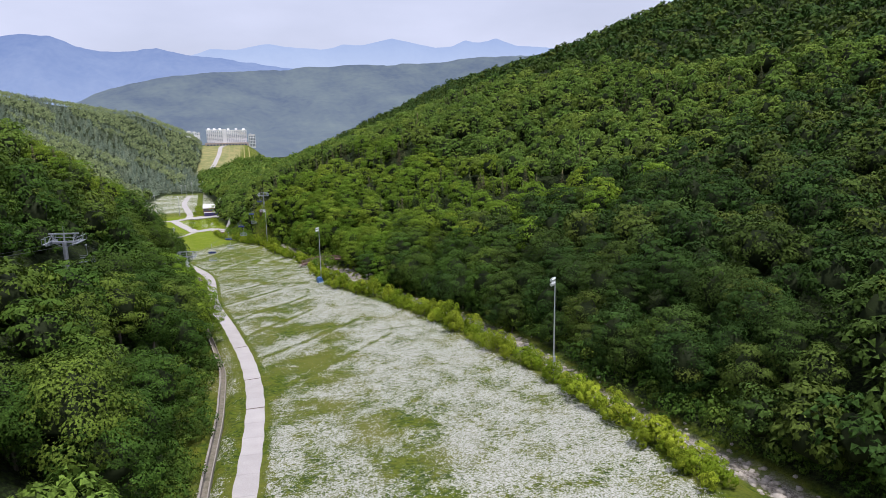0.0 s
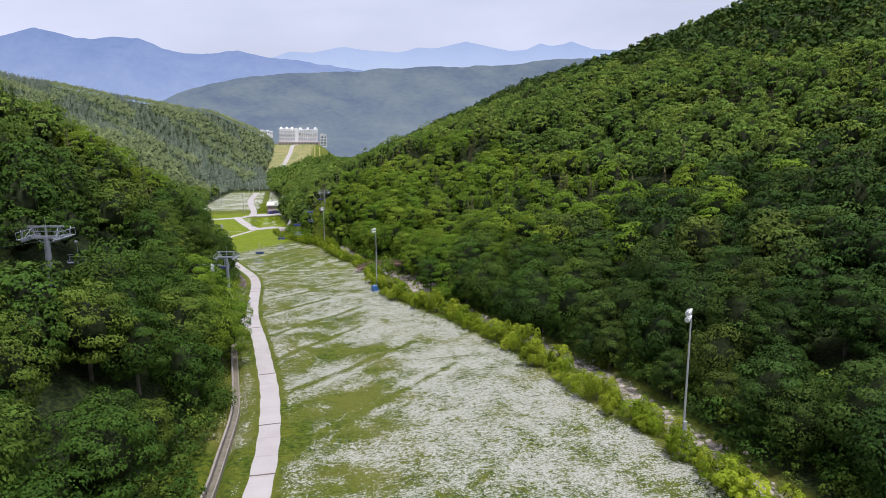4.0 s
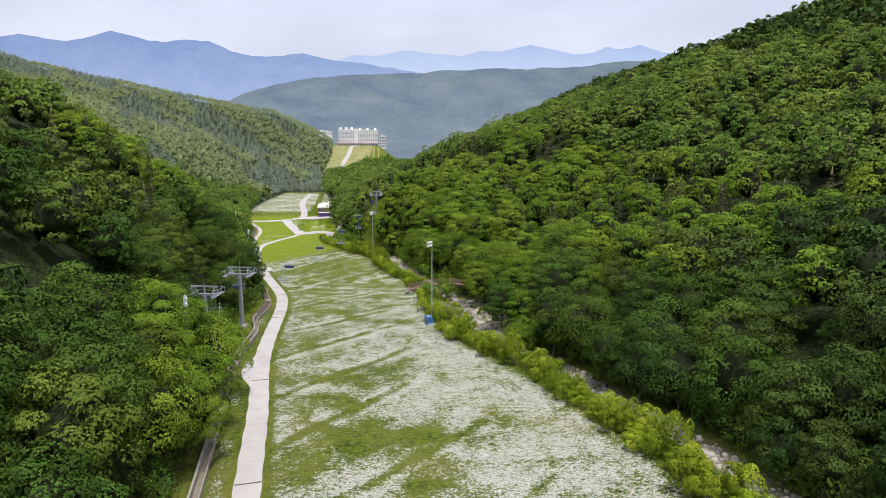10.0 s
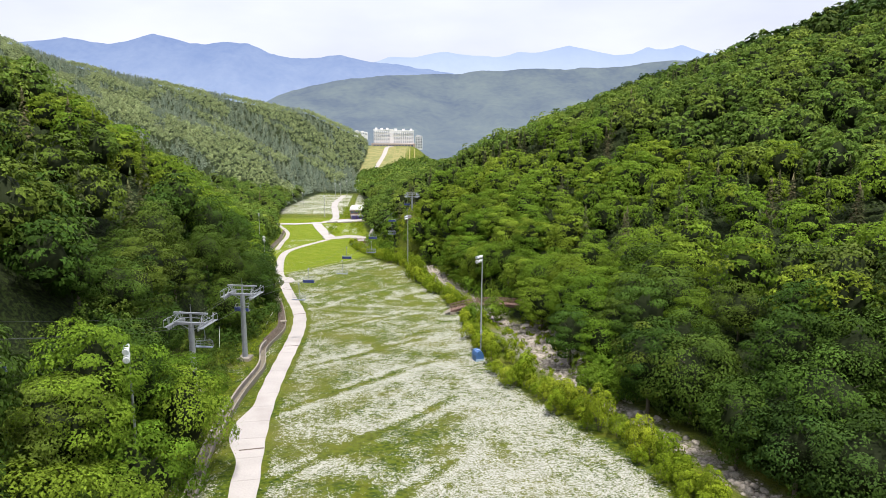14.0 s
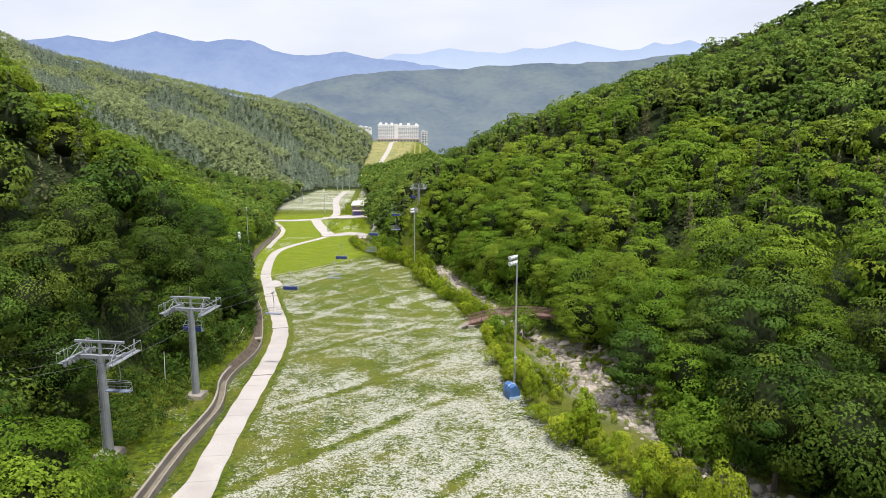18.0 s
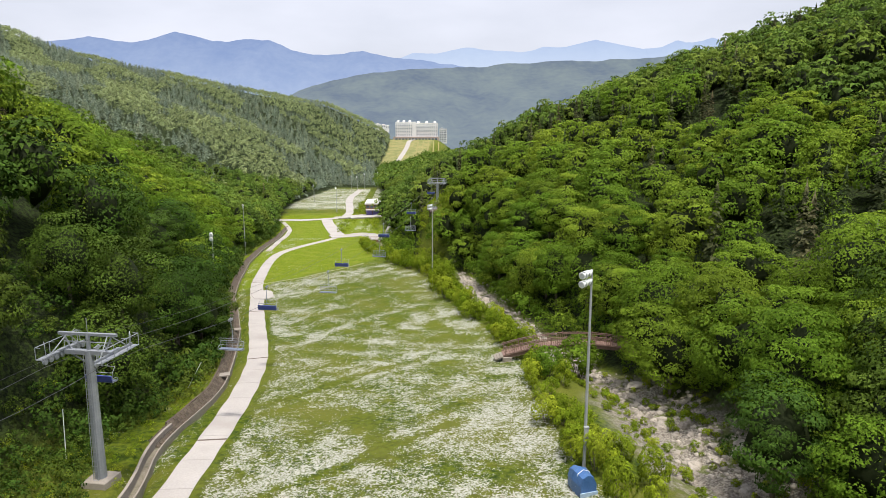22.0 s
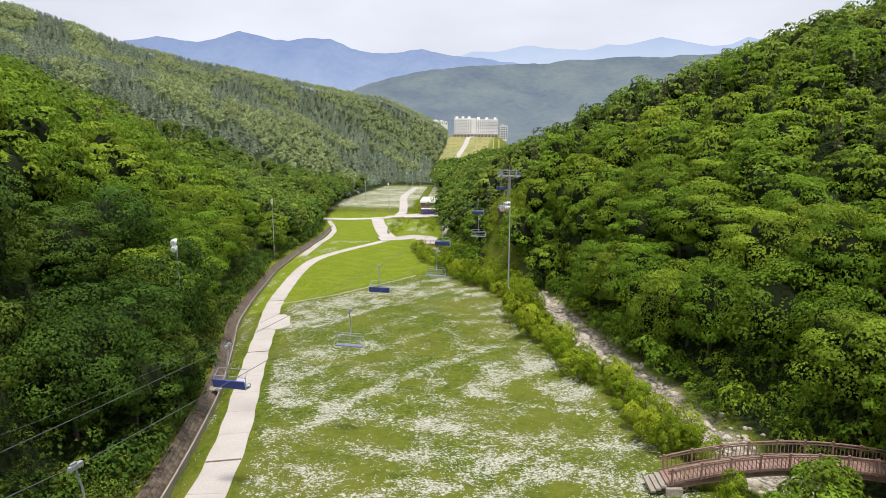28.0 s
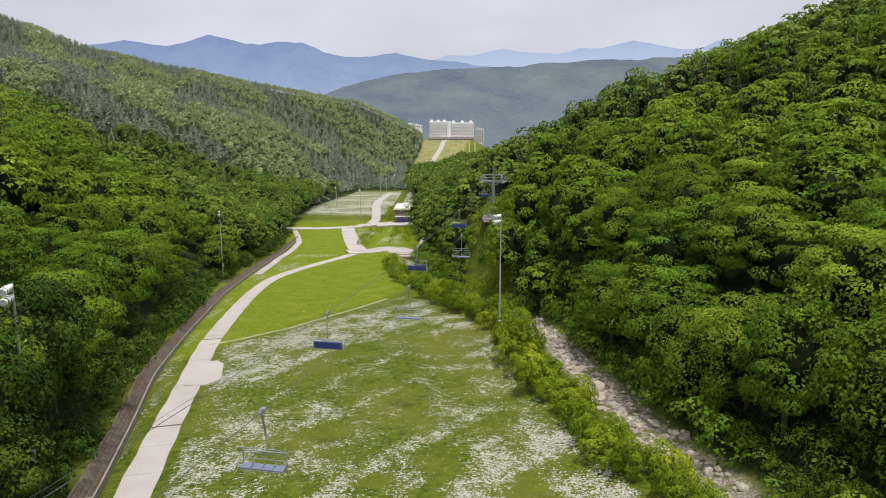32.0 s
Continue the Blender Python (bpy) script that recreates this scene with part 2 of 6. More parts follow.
def vnoise(x, y, seed=0):
    ix, iy = np.floor(x), np.floor(y)
    u, v = x - ix, y - iy
    u, v = u * u * (3 - 2 * u), v * v * (3 - 2 * v)
    a, b = lattice(ix, iy, seed), lattice(ix + 1, iy, seed)
    c, d = lattice(ix, iy + 1, seed), lattice(ix + 1, iy + 1, seed)
    return (a * (1 - u) + b * u) * (1 - v) + (c * (1 - u) + d * u) * v


def fbm(x, y, seed=0, octaves=4):
    total, size, amp = 0.0, 1.0, 0.5
    for k in range(octaves):
        total = total + amp * vnoise(x * size, y * size, seed + k * 13)
        size, amp = size * 2.03, amp * 0.5
    return total / (1 - 0.5 ** octaves)


def step(a, b, x):
    u = np.clip((x - a) / (b - a), 0, 1)
    return u * u * (3 - 2 * u)


def line(ys, xs, s=3.0):
    """A smooth plan line: x as a function of y."""
    ys, xs = np.array(ys, float), np.array(xs, float)
    def f(y):
        return sum(np.interp(np.asarray(y, float) + o * s, ys, xs) for o in (-1.2, -0.4, 0.4, 1.2)) / 4
    return f


path_x = line([-60, 40, 70, 82, 104, 126, 143, 157, 175, 191, 212, 224, 236, 247, 260, 273, 286, 294, 305, 322, 344, 358, 371, 391, 406, 424],
              [-4, -1.6, 0.9, 2.6, 4.4, 4.1, 2.6, 1.6, -0.6, -1.6, -1.9, -1.9, -2.6, -4, -7.2, -10.2, -13, -14.6, -17.4, -19.9, -22.7, -23.8, -24, -19.3, -14.2, -9.5], 6.0)
bush_x = line([-80, 50, 91, 107, 130, 152, 171, 190, 210, 242, 254, 265, 276, 290, 310, 326, 345, 362, 385, 402],
              [44, 45, 48, 45.6, 45, 41.4, 37.4, 31.4, 29.6, 30.8, 29.2, 27.3, 25.3, 22.6, 22.3, 17, 10, 3.5, 0.6, 1])
stream_x = line([-80, 48, 87, 120, 148, 164, 205, 226, 238, 270, 294, 310, 328, 349, 375, 400, 420, 470],
                [55, 55, 54, 57, 53.6, 51, 42.5, 42.5, 40.6, 35.5, 32.8, 32, 29.5, 20, 9, 5, 6, 12])
toe_r = line([-200, 48, 120, 150, 165, 205, 240, 270, 300, 328, 350, 365, 400, 440, 480, 508, 522, 600, 700, 900, 1000, 1100],
             [62, 60, 62, 58, 55.5, 48.5, 45.5, 40.5, 37, 33.5, 22, 17.5, 11, 9, 3.5, 1.5, 9, 3, -7, -9, 30, 90])
toe_l = line([-200, 0, 70, 120, 160, 175, 190, 210, 230, 262, 294, 350, 390, 430, 508, 595, 700, 900, 960, 1100],
             [-10, -8, -6, -3, -4.5, -6, -16, -15, -9.4, -13, -22, -31.5, -35, -38, -50, -56, -42, -20, -16, -7])
ditch_x = line([-60, 70, 95, 118, 133, 157, 174, 190, 200, 206, 211, 217, 224, 231, 238, 249, 262, 279, 294, 314, 349, 380, 420, 460],
               [-6, -3.4, -1.2, -0.3, -1.4, -3.4, -5.2, -5.5, -5.1, -4.6, -6.2, -6.8, -6.0, -5.4, -6.3, -8.2, -10.8, -15.4, -19.8, -23.6, -29.2, -32, -34, -38])

RIGHT_S, RIGHT_Y = (0, 10, 25, 50, 90, 150, 300, 500), (0, 100, 180, 250, 320, 400, 550, 800)
RIGHT = ((11, 11, 12, 14, 18, 18, 14, 9), (16, 17, 16, 18, 24, 23, 17, 9), (23, 24, 22, 24, 34, 33, 23, 10), (33, 33, 31, 33, 47, 46, 31, 14),
         (47, 46, 45, 48, 63, 63, 43, 23), (67, 67, 69, 73, 84, 83, 63, 46), (120, 121, 124, 129, 141, 142, 127, 115), (190, 192, 194, 194, 196, 193, 180, 168))
LEFT_S, LEFT_Y = (0, 10, 25, 50, 90, 150, 300), (0, 100, 180, 250, 320, 400, 480, 560)
LEFT = ((10, 13, 16, 15, 14, 10, 7, 4), (17, 20, 25, 25, 21, 16, 10, 4), (26, 30, 35, 37, 31, 25, 16, 5), (42, 47, 51, 54, 46, 38, 28, 12),
        (66, 70, 74, 74, 67, 57, 46, 26), (100, 101, 100, 98, 91, 82, 71, 50), (174, 167, 160, 153, 145, 137, 127, 105))
FAR_S, FAR_Y = (0, 30, 100, 250, 450, 800), (550, 650, 750, 900, 1050, 1200)
FAR = ((2, 6, 9, 11, 12, 12), (9, 14, 19, 23, 26, 30), (33, 38, 44, 49, 55, 60), (96, 95, 94, 92, 90, 85),
       (180, 169, 158, 147, 137, 127), (312, 299, 287, 275, 262, 250))


def profile(ks, ky, rows, s, y):
    ks, ky, v = np.array(ks, float), np.array(ky, float), np.array(rows, float)
    s, y = np.clip(s, ks[0], ks[-1] + 90), np.clip(y, ky[0], ky[-1])
    i = np.clip(np.searchsorted(ks, s, side="right") - 1, 0, len(ks) - 2)
    j = np.clip(np.searchsorted(ky, y, side="right") - 1, 0, len(ky) - 2)
    u, w = (s - ks[i]) / (ks[i + 1] - ks[i]), (y - ky[j]) / (ky[j + 1] - ky[j])
    w = w * w * (3 - 2 * w) * 0.5 + w * 0.5
    return (v[i, j] * (1 - u) + v[i + 1, j] * u) * (1 - w) + (v[i, j + 1] * (1 - u) + v[i + 1, j + 1] * u) * w


TREE = 11.0
lift_x = lambda y: np.interp(y, (-200, 128, 208, 221, 240, 365, 520), (-91.5, -24.3, -8.1, -3.0, 1.1, 26.3, 39))


def slope(y):
    """The valley floor along its length, up to the rise below the hotel."""
    near = 16.0 - 0.0824 * y + 2.46e-5 * y * y
    far = -19.2 - 0.004 * (np.maximum(y, 520) - 520)
    z = np.where(y < 520, np.minimum(near, 24), far) * (1 - step(520, 560, y)) + far * step(520, 560, y)
    return z + 33 * np.clip((y - 940) / 230, 0, 1) ** 1.1


def canopy(x, y):
    """Height of the tree tops over the valley floor, and the distance into the wood (negative: open ground)."""
    sr, sl = x - toe_r(y), toe_l(y) - x
    right = profile(RIGHT_S, RIGHT_Y, RIGHT, np.maximum(sr, 0), y) * (1 - 0.5 * step(820, 1000, y))
    b = step(585, 670, y)
    left = profile(LEFT_S, LEFT_Y, LEFT, np.maximum(sl, 0), y) * (1 - b) + profile(FAR_S, FAR_Y, FAR, np.maximum(sl, 0), y) * b
    return np.where(sr > 0, right, np.where(sl > 0, left, 0.0)), np.maximum(sr, sl)


def ground_z(x, y):
    x, y = np.asarray(x, float), np.asarray(y, float)
    top, s = canopy(x, y)
    z = slope(y)
    z = z - 0.9 * (z + 21) * step(950, 1010, y) * step(58, 110, x)
    z = z + np.where(s > 0, np.maximum(top - TREE, 0.12 * np.minimum(s, 30)) * step(0, 6, s), 0)
    near = step(620, 460, y)
    z = z - 6.5 * np.exp(-((x - lift_x(y)) / 6.5) ** 2) * step(40, 70, y) * step(186, 168, y) * step(3, 10, s)
    z = z + 4.5 * np.exp(-((x - 26.5) / 6) ** 2 - ((y - 366) / 14) ** 2)
    z = z - near * 1.7 * np.exp(-((x - stream_x(y)) / 4.2) ** 2)
    z = z + near * 0.5 * np.exp(-((x - bush_x(y) - 2) / 3.0) ** 2)
    z = z - step(520, 440, y) * 0.95 * np.exp(-((x - ditch_x(y) - 0.1) / 0.75) ** 4)
    z = z + (fbm(x / 9.0, y / 9.0, 3, 3) - 0.5) * 0.5 * step(0, 8, np.abs(x - path_x(y)) - 1) + np.where(s > 10, (fbm(x / 40.0, y / 40.0, 9, 3) - 0.5) * 5 * step(10, 60, s), 0)
    return z


def gz(x, y):
    return float(ground_z(np.array([float(x)]), np.array([float(y)]))[0])


# ---------------------------------------------------------------- mesh helpers
class Shape:
    """Gathers vertices and faces for one mesh."""
    def __init__(self):
        self.v, self.f = [], []

    def add(self, verts, faces):
        k = len(self.v)
        self.v += [tuple(p) for p in verts]
        self.f += [tuple(i + k for i in q) for q in faces]
        return self

    def box(self, c, size, turn=None, taper=1.0, bev=0.12):
        """A box with its upper rim drawn in a little, so that its top edge is not knife sharp."""
        sx, sy, sz = (d / 2 for d in size)
        b = min(sx, sy, sz) * bev
        ring = lambda z, k, q: [(-sx * k + q, -sy * k + q, z), (sx * k - q, -sy * k + q, z), (sx * k - q, sy * k - q, z), (-sx * k + q, sy * k - q, z)]
        pts = ring(-sz, 1, 0) + ring(sz - b, taper, 0) + ring(sz, taper, b)
        m = (turn or Matrix.Identity(3))
        c = Vector(c)
        fs = [(3, 2, 1, 0), (8, 9, 10, 11)]
        for r in (0, 4):
            fs += [(r + i, r + (i + 1) % 4, r + 4 + (i + 1) % 4, r + 4 + i) for i in range(4)]
        return self.add([m @ Vector(p) + c for p in pts], fs)

    def rod(self, a, b, r0, r1=None, n=8, caps=True):
        a, b = Vector(a), Vector(b)
        r1 = r0 if r1 is None else r1
        d = (b - a).normalized()
        u = d.orthogonal().normalized()
        w = d.cross(u)
        pts = []
        for p, r in ((a, r0), (b, r1)):
            pts += [p + (u * math.cos(2 * math.pi * i / n) + w * math.sin(2 * math.pi * i / n)) * r for i in range(n)]
        fs = [(i, (i + 1) % n, n + (i + 1) % n, n + i) for i in range(n)]
        if caps:
            fs += [tuple(range(n - 1, -1, -1)), tuple(range(n, 2 * n))]
        return self.add(pts, fs)

    def pipe(self, pts, r, n=6):
        for a, b in zip(pts, pts[1:]):
            self.rod(a, b, r, r, n, True)
        return self

    def strip(self, left, right, depth=0.0):
        """A ribbon between two lines, with sides reaching down by depth."""
        k, n = len(self.v), len(left)
        pts = []
        for a, b in zip(left, right):
            pts += [a, b, (b[0], b[1], b[2] - depth), (a[0], a[1], a[2] - depth)]
        fs = []
        for i in range(n - 1):
            q = 4 * i
            fs.append((q, q + 1, q + 5, q + 4))
            if depth:
                fs += [(q + 1, q + 2, q + 6, q + 5), (q + 3, q, q + 4, q + 7), (q + 2, q + 3, q + 7, q + 6)]
        if depth:
            e = 4 * (n - 1)
            fs += [(3, 2, 1, 0), (e, e + 1, e + 2, e + 3)]
        return self.add(pts, fs)

    def mesh(self, name, material, smooth=False):
        me = bpy.data.meshes.new(name)
        me.from_pydata(self.v, [], self.f)
        me.materials.append(material)
        if smooth:
            me.shade_smooth()
        me.update()
        return me


def array_mesh(name, verts, faces, material, tint=None, normals=None, smooth=False):
    """A mesh from numpy arrays; all faces have the same number of corners. normals: the way each vertex faces."""
    me = bpy.data.meshes.new(name)
    nv, nf, k = len(verts), len(faces), faces.shape[1]
    me.vertices.add(nv)
    me.vertices.foreach_set("co", np.ascontiguousarray(verts, np.float32).ravel())
    me.loops.add(nf * k)
    me.loops.foreach_set("vertex_index", np.ascontiguousarray(faces, np.int32).ravel())
    me.polygons.add(nf)
    me.polygons.foreach_set("loop_start", np.arange(0, nf * k, k, dtype=np.int32))
    if smooth:
        me.polygons.foreach_set("use_smooth", np.ones(nf, bool))
    me.materials.append(material)
    me.update(calc_edges=True)
    if tint is not None:
        at = me.attributes.new("tint", "FLOAT", "POINT")
        at.data.foreach_set("value", np.ascontiguousarray(tint, np.float32))
    if normals is not None:
        at = me.attributes.new("custom_normal", "FLOAT_VECTOR", "POINT")
        at.data.foreach_set("vector", np.ascontiguousarray(normals, np.float32).ravel())
    return me


def part(name, mesh, parent, label="", m=None):
    ob = new(name, mesh)
    ob.parent = parent
    if m is not None:
        ob.matrix_basis = m
    return tagged(ob, label) if label else ob


def thing(name, m, label, category, group="", kind=""):
    ob = new(name)
    ob.empty_display_size = 0.3
    ob.matrix_basis = m
    return tagged(ob, label, category, group, kind)


# ---------------------------------------------------------------- the ground, one sheet to the horizon
def meadow(x, y):
    """How thickly the daisies stand, 0 to 1."""
    rng_patch = ((17, 172, 6, 7), (15, 146, 10, 5), (21, 129, 5, 3), (8, 170, 5, 3), (5, 190, 3, 7), (33, 147, 5, 2.5), (14, 115, 6, 9), (7, 106, 3, 9), (12, 92, 6, 5),
                 (23, 81, 3, 2), (22, 138, 4, 9), (26, 207, 7, 3), (8, 223, 6, 5), (10, 158, 5, 3))
    wx, wy = x + (fbm(x / 5, y / 5, 21) - 0.5) * 6, y + (fbm(x / 5, y / 5, 22) - 0.5) * 8
    d = 0.74 + 0.13 * step(10, 30, x) - 0.05 * step(120, 190, y)
    d = d - 0.42 * step(0.56, 0.74, fbm(wx / 7.0, wy / 12.0, 31)) * (1 - 0.6 * step(18, 34, x))
    for px, py, rx, ry in rng_patch:
        d = d - (0.02 + 0.78 * fbm(x / 2.0, y / 2.4, 23, 2)) * np.exp(-(((wx - px) / rx) ** 2 + ((wy - py) / ry) ** 2) ** 1.5)
    turn = radians(30) + radians(28) * step(225, 265, y)
    along, across = x * np.cos(turn) + y * np.sin(turn), -x * np.sin(turn) + y * np.cos(turn)
    streak = fbm(across / 3.6 + (fbm(x / 8, y / 8, 41) - 0.5) * 1.2, along / 26.0, 51, 3)
    thin = step(195, 268, y)
    d = d + 0.16 * (fbm(across / 1.7, along / 15.0, 57, 3) - 0.5)
    d = d * (1 - thin) + thin * (0.36 - 0.1 * step(245, 285, y) + 0.36 * step(0.46, 0.66, streak) + 0.12 * step(6, 1, bush_x(y) - x))
    d = d + (fbm(x / 2.3, y / 2.6, 35, 3) - 0.5) * (0.75 + 0.35 * thin)
    for x0, y0, x1, y1 in ((0, 138, 22, 165), (4, 122, 30, 148), (2, 160, 24, 186), (1, 182, 22, 204), (3, 203, 22, 220), (8, 104, 34, 132), (1, 226, 20, 246)):
        dx, dy = x1 - x0, y1 - y0
        t = np.clip(((x - x0) * dx + (y - y0) * dy) / (dx * dx + dy * dy), 0, 1)
        far_off = np.hypot(x - x0 - t * dx + 0.12 * (wx - x), y - y0 - t * dy + 0.12 * (wy - y))
        d = d - 0.42 * np.exp(-(far_off / 0.7) ** 2) + 0.25 * np.exp(-((far_off - 1.5) / 0.8) ** 2)
    sx_, sy_ = x + (wx - x) * 0.2, y + (wy - y) * 0.2
    for x0, y0, x1, y1, w, k in ((1, 252, 9, 269, 1.1, .9), (9, 269, 19, 282, 1.2, .8), (-7, 291, 1, 309, 1.0, .85), (1, 309, 13, 326, 1.0, .7), (0, 275, 7, 283, 0.7, .6), (6, 283, 15, 297, 0.8, .6),
                                 (5, 238, 17, 244, 1.0, .7), (4, 224, 16, 230, 1.0, .6), (-9, 290, -5, 276, 2.2, .35), (4, 296, 12, 308, 0.8, .5)):
        dx, dy = x1 - x0, y1 - y0
        t = np.clip(((sx_ - x0) * dx + (sy_ - y0) * dy) / (dx * dx + dy * dy), 0, 1)
        d = np.maximum(d, k * (0.35 + 1.1 * fbm(x / 1.9, y / 1.9, 37, 2)) * np.exp(-(np.hypot(sx_ - x0 - t * dx, sy_ - y0 - t * dy) / w / 1.3) ** 2))
    edge = 337 + 1.9 * x
    d = d * (1 - step(-4, 3, y - edge))
    far = step(548, 560, y) * step(712, 690, y)
    d = np.maximum(d, far * (0.62 + 0.25 * step(0.45, 0.6, fbm(x / 14, y / 5, 61, 2))))
    island = step(-15.5, -12.5, x + (y - 440) * 0.12) * step(438, 444, y) * step(514, 506, y)
    d = np.maximum(d, island * (0.35 + 0.3 * step(0.4, 0.6, fbm(x / 4, y / 9, 67, 2))))
    left_strip = step(0.3, 1.2, path_x(y) - 1.5 - x) * step(430, 400, y)
    d = np.where(left_strip > 0.5, 0.4 * step(0.45, 0.62, fbm(x / 3, y / 6, 71)) + 0.16 * step(0.5, -0.5, ditch_x(y) - 1 - x), d)
    gap = np.abs(x - path_x(y)) - 1.6
    return np.clip(d * step(0.0, 1.0, gap), 0, 1) * step(2.5, -0.5, x - bush_x(y))


def spread(parts):
    return np.concatenate([np.linspace(a, b, n, endpoint=False) for a, b, n in parts] + [[parts[-1][1]]])


gx = spread([(-4800, -1500, 9), (-1500, -500, 22), (-500, -160, 34), (-160, -48, 40), (-48, 66, 150), (66, 180, 40), (180, 520, 34), (520, 1500, 22), (1500, 4800, 9)])
gy = spread([(-700, -60, 20), (-60, 40, 22), (40, 345, 290), (345, 460, 56), (460, 720, 70), (720, 1250, 50), (1250, 1700, 14), (1700, 4900, 12)])
GX, GY = np.meshgrid(gx, gy)
GZ = ground_z(GX, GY)
GZ = np.where(GY > 1230, GZ * (1 - step(1230, 1500, GY)) - 30 * step(1230, 1500, GY), GZ)
nx, ny = len(gx), len(gy)
quad = np.arange(nx * ny).reshape(ny, nx)
gfaces = np.stack([quad[:-1, :-1], quad[:-1, 1:], quad[1:, 1:], quad[1:, :-1]], -1).reshape(-1, 4)
gverts = np.stack([GX, GY, GZ], -1).reshape(-1, 3)


def ground_material():
    m, n, l = nodes_of("ground_cover")
    def attr(name):
        a = n.new("ShaderNodeAttribute")
        a.attribute_name = name
        return a.outputs["Fac"]
    co = n.new("ShaderNodeTexCoord")
    def noise_(scale, detail=4):
        t = n.new("ShaderNodeTexNoise")
        t.inputs["Scale"].default_value, t.inputs["Detail"].default_value = scale, detail
        l.new(co.outputs["Object"], t.inputs["Vector"])
        return t.outputs["Fac"]
    def math_(op, a, b):
        t = n.new("ShaderNodeMath")
        t.operation = op
        for k, q in enumerate((a, b)):
            if isinstance(q, (int, float)):
                t.inputs[k].default_value = q
            else:
                l.new(q, t.inputs[k])
        return t.outputs[0]
    def ramp_(fac, a, b, lo=0.0, hi=1.0):
        t = n.new("ShaderNodeMapRange")
        t.inputs[1].default_value, t.inputs[2].default_value, t.inputs[3].default_value, t.inputs[4].default_value = a, b, lo, hi
        l.new(fac, t.inputs[0])
        return t.outputs[0]
    def mix_(fac, a, b):
        t = n.new("ShaderNodeMix")
        t.data_type = "RGBA"
        l.new(fac, t.inputs[0])
        for k, q in ((6, a), (7, b)):
            if isinstance(q, tuple):
                t.inputs[k].default_value = (*q, 1)
            else:
                l.new(q, t.inputs[k])
        return t.outputs[2]
    coarse, mid, fine = noise_(0.09, 5), noise_(0.9, 5), noise_(5.0, 3)
    grass = mix_(ramp_(noise_(1.8, 6), 0.36, 0.64), (0.030, 0.060, 0.005), (0.122, 0.160, 0.009))
    grass = mix_(ramp_(noise_(0.35, 5), 0.50, 0.68, 0, 0.6), grass, (0.165, 0.168, 0.016))
    grass = mix_(ramp_(coarse, 0.45, 0.7), grass, (0.150, 0.158, 0.026))
    lawn = mix_(ramp_(noise_(1.6, 6), 0.36, 0.66), (0.125, 0.182, 0.006), (0.195, 0.255, 0.009))
    lawn = mix_(ramp_(noise_(0.22, 6), 0.48, 0.66, 0, 0.8), lawn, (0.21, 0.25, 0.024))
    base = mix_(attr("lawn"), grass, lawn)
    cells = n.new("ShaderNodeTexVoronoi")
    cells.inputs["Scale"].default_value = 4.2
    l.new(co.outputs["Object"], cells.inputs["Vector"])
    tuft = n.new("ShaderNodeSeparateColor")
    l.new(cells.outputs["Color"], tuft.inputs[0])
    blossom = mix_(ramp_(noise_(5.0, 5), 0.36, 0.56), (0.17, 0.19, 0.085), (0.56, 0.555, 0.50))
    speck = math_("ADD", math_("ADD", math_("MULTIPLY", noise_(1.3, 7), 0.75), math_("MULTIPLY", noise_(6.0, 4), 1.0)), math_("MULTIPLY", tuft.outputs[0], 0.3))
    lim = math_("SUBTRACT", speck, math_("SUBTRACT", 1.42, math_("MULTIPLY", attr("flower"), 0.60)))
    base = mix_(ramp_(lim, -0.04, 0.11), base, blossom)
    dry = mix_(ramp_(coarse, 0.4, 0.6), (0.29, 0.26, 0.11), (0.19, 0.21, 0.075))
    base = mix_(attr("dry"), base, dry)
    gravel = mix_(ramp_(fine, 0.4, 0.62), (0.19, 0.165, 0.135), (0.43, 0.39, 0.335))
    weed = math_("MULTIPLY", ramp_(noise_(0.55, 5), 0.52, 0.6), 0.8)
    base = mix_(attr("stones"), base, mix_(weed, gravel, (0.13, 0.16, 0.03)))
    # very dark greens wherever the wood mask is set
    wood_ground = mix_(ramp_(noise_(2.4, 6), 0.42, 0.6), (0.014, 0.020, 0.008), (0.04, 0.062, 0.014))
    base = mix_(attr("wood"), base, wood_ground)
    p, o, bp = n.new("ShaderNodeBsdfPrincipled"), n.new("ShaderNodeOutputMaterial"), n.new("ShaderNodeBump")
    p.inputs["Roughness"].default_value = 0.9
    p.inputs["Specular IOR Level"].default_value = 0.15
    bp.inputs["Strength"].default_value, bp.inputs["Distance"].default_value = 0.9, 0.4
    l.new(speck, bp.inputs["Height"]), l.new(bp.outputs[0], p.inputs["Normal"])
    l.new(base, p.inputs["Base Color"]), l.new(p.outputs[0], o.inputs[0])
    return m


ground_mesh = array_mesh("ground", gverts, gfaces, ground_material(), smooth=True)
_, into = canopy(GX, GY)
edge_wobble = (fbm(GX / 6, GY / 6, 81) - 0.5) * 4
lawn = np.maximum(step(-5, 3, GY - 337 - 1.9 * GX + edge_wobble), 0.2 * step(200, 258, GY)) * step(545, 520, GY)
bed = 1.6 + 0.6 * step(190, 215, GY)
stones = step(1.0, -0.8, np.abs(GX - stream_x(GY)) - bed + edge_wobble * 0.4) * step(425, 400, GY)
stones = np.maximum(stones, step(9, 5, np.hypot(GX - 43.5, (GY - 215) / 2.6) + edge_wobble))
dry = step(930, 960, GY) * step(1185, 1165, GY) * step(6, -6, GX - 26 - (GY - 950) * 0.15 + edge_wobble)
cutting_ground = step(7, 4, np.abs(GX - lift_x(GY) - 0.6)) * step(318, 326, GY) * step(385, 372, GY)
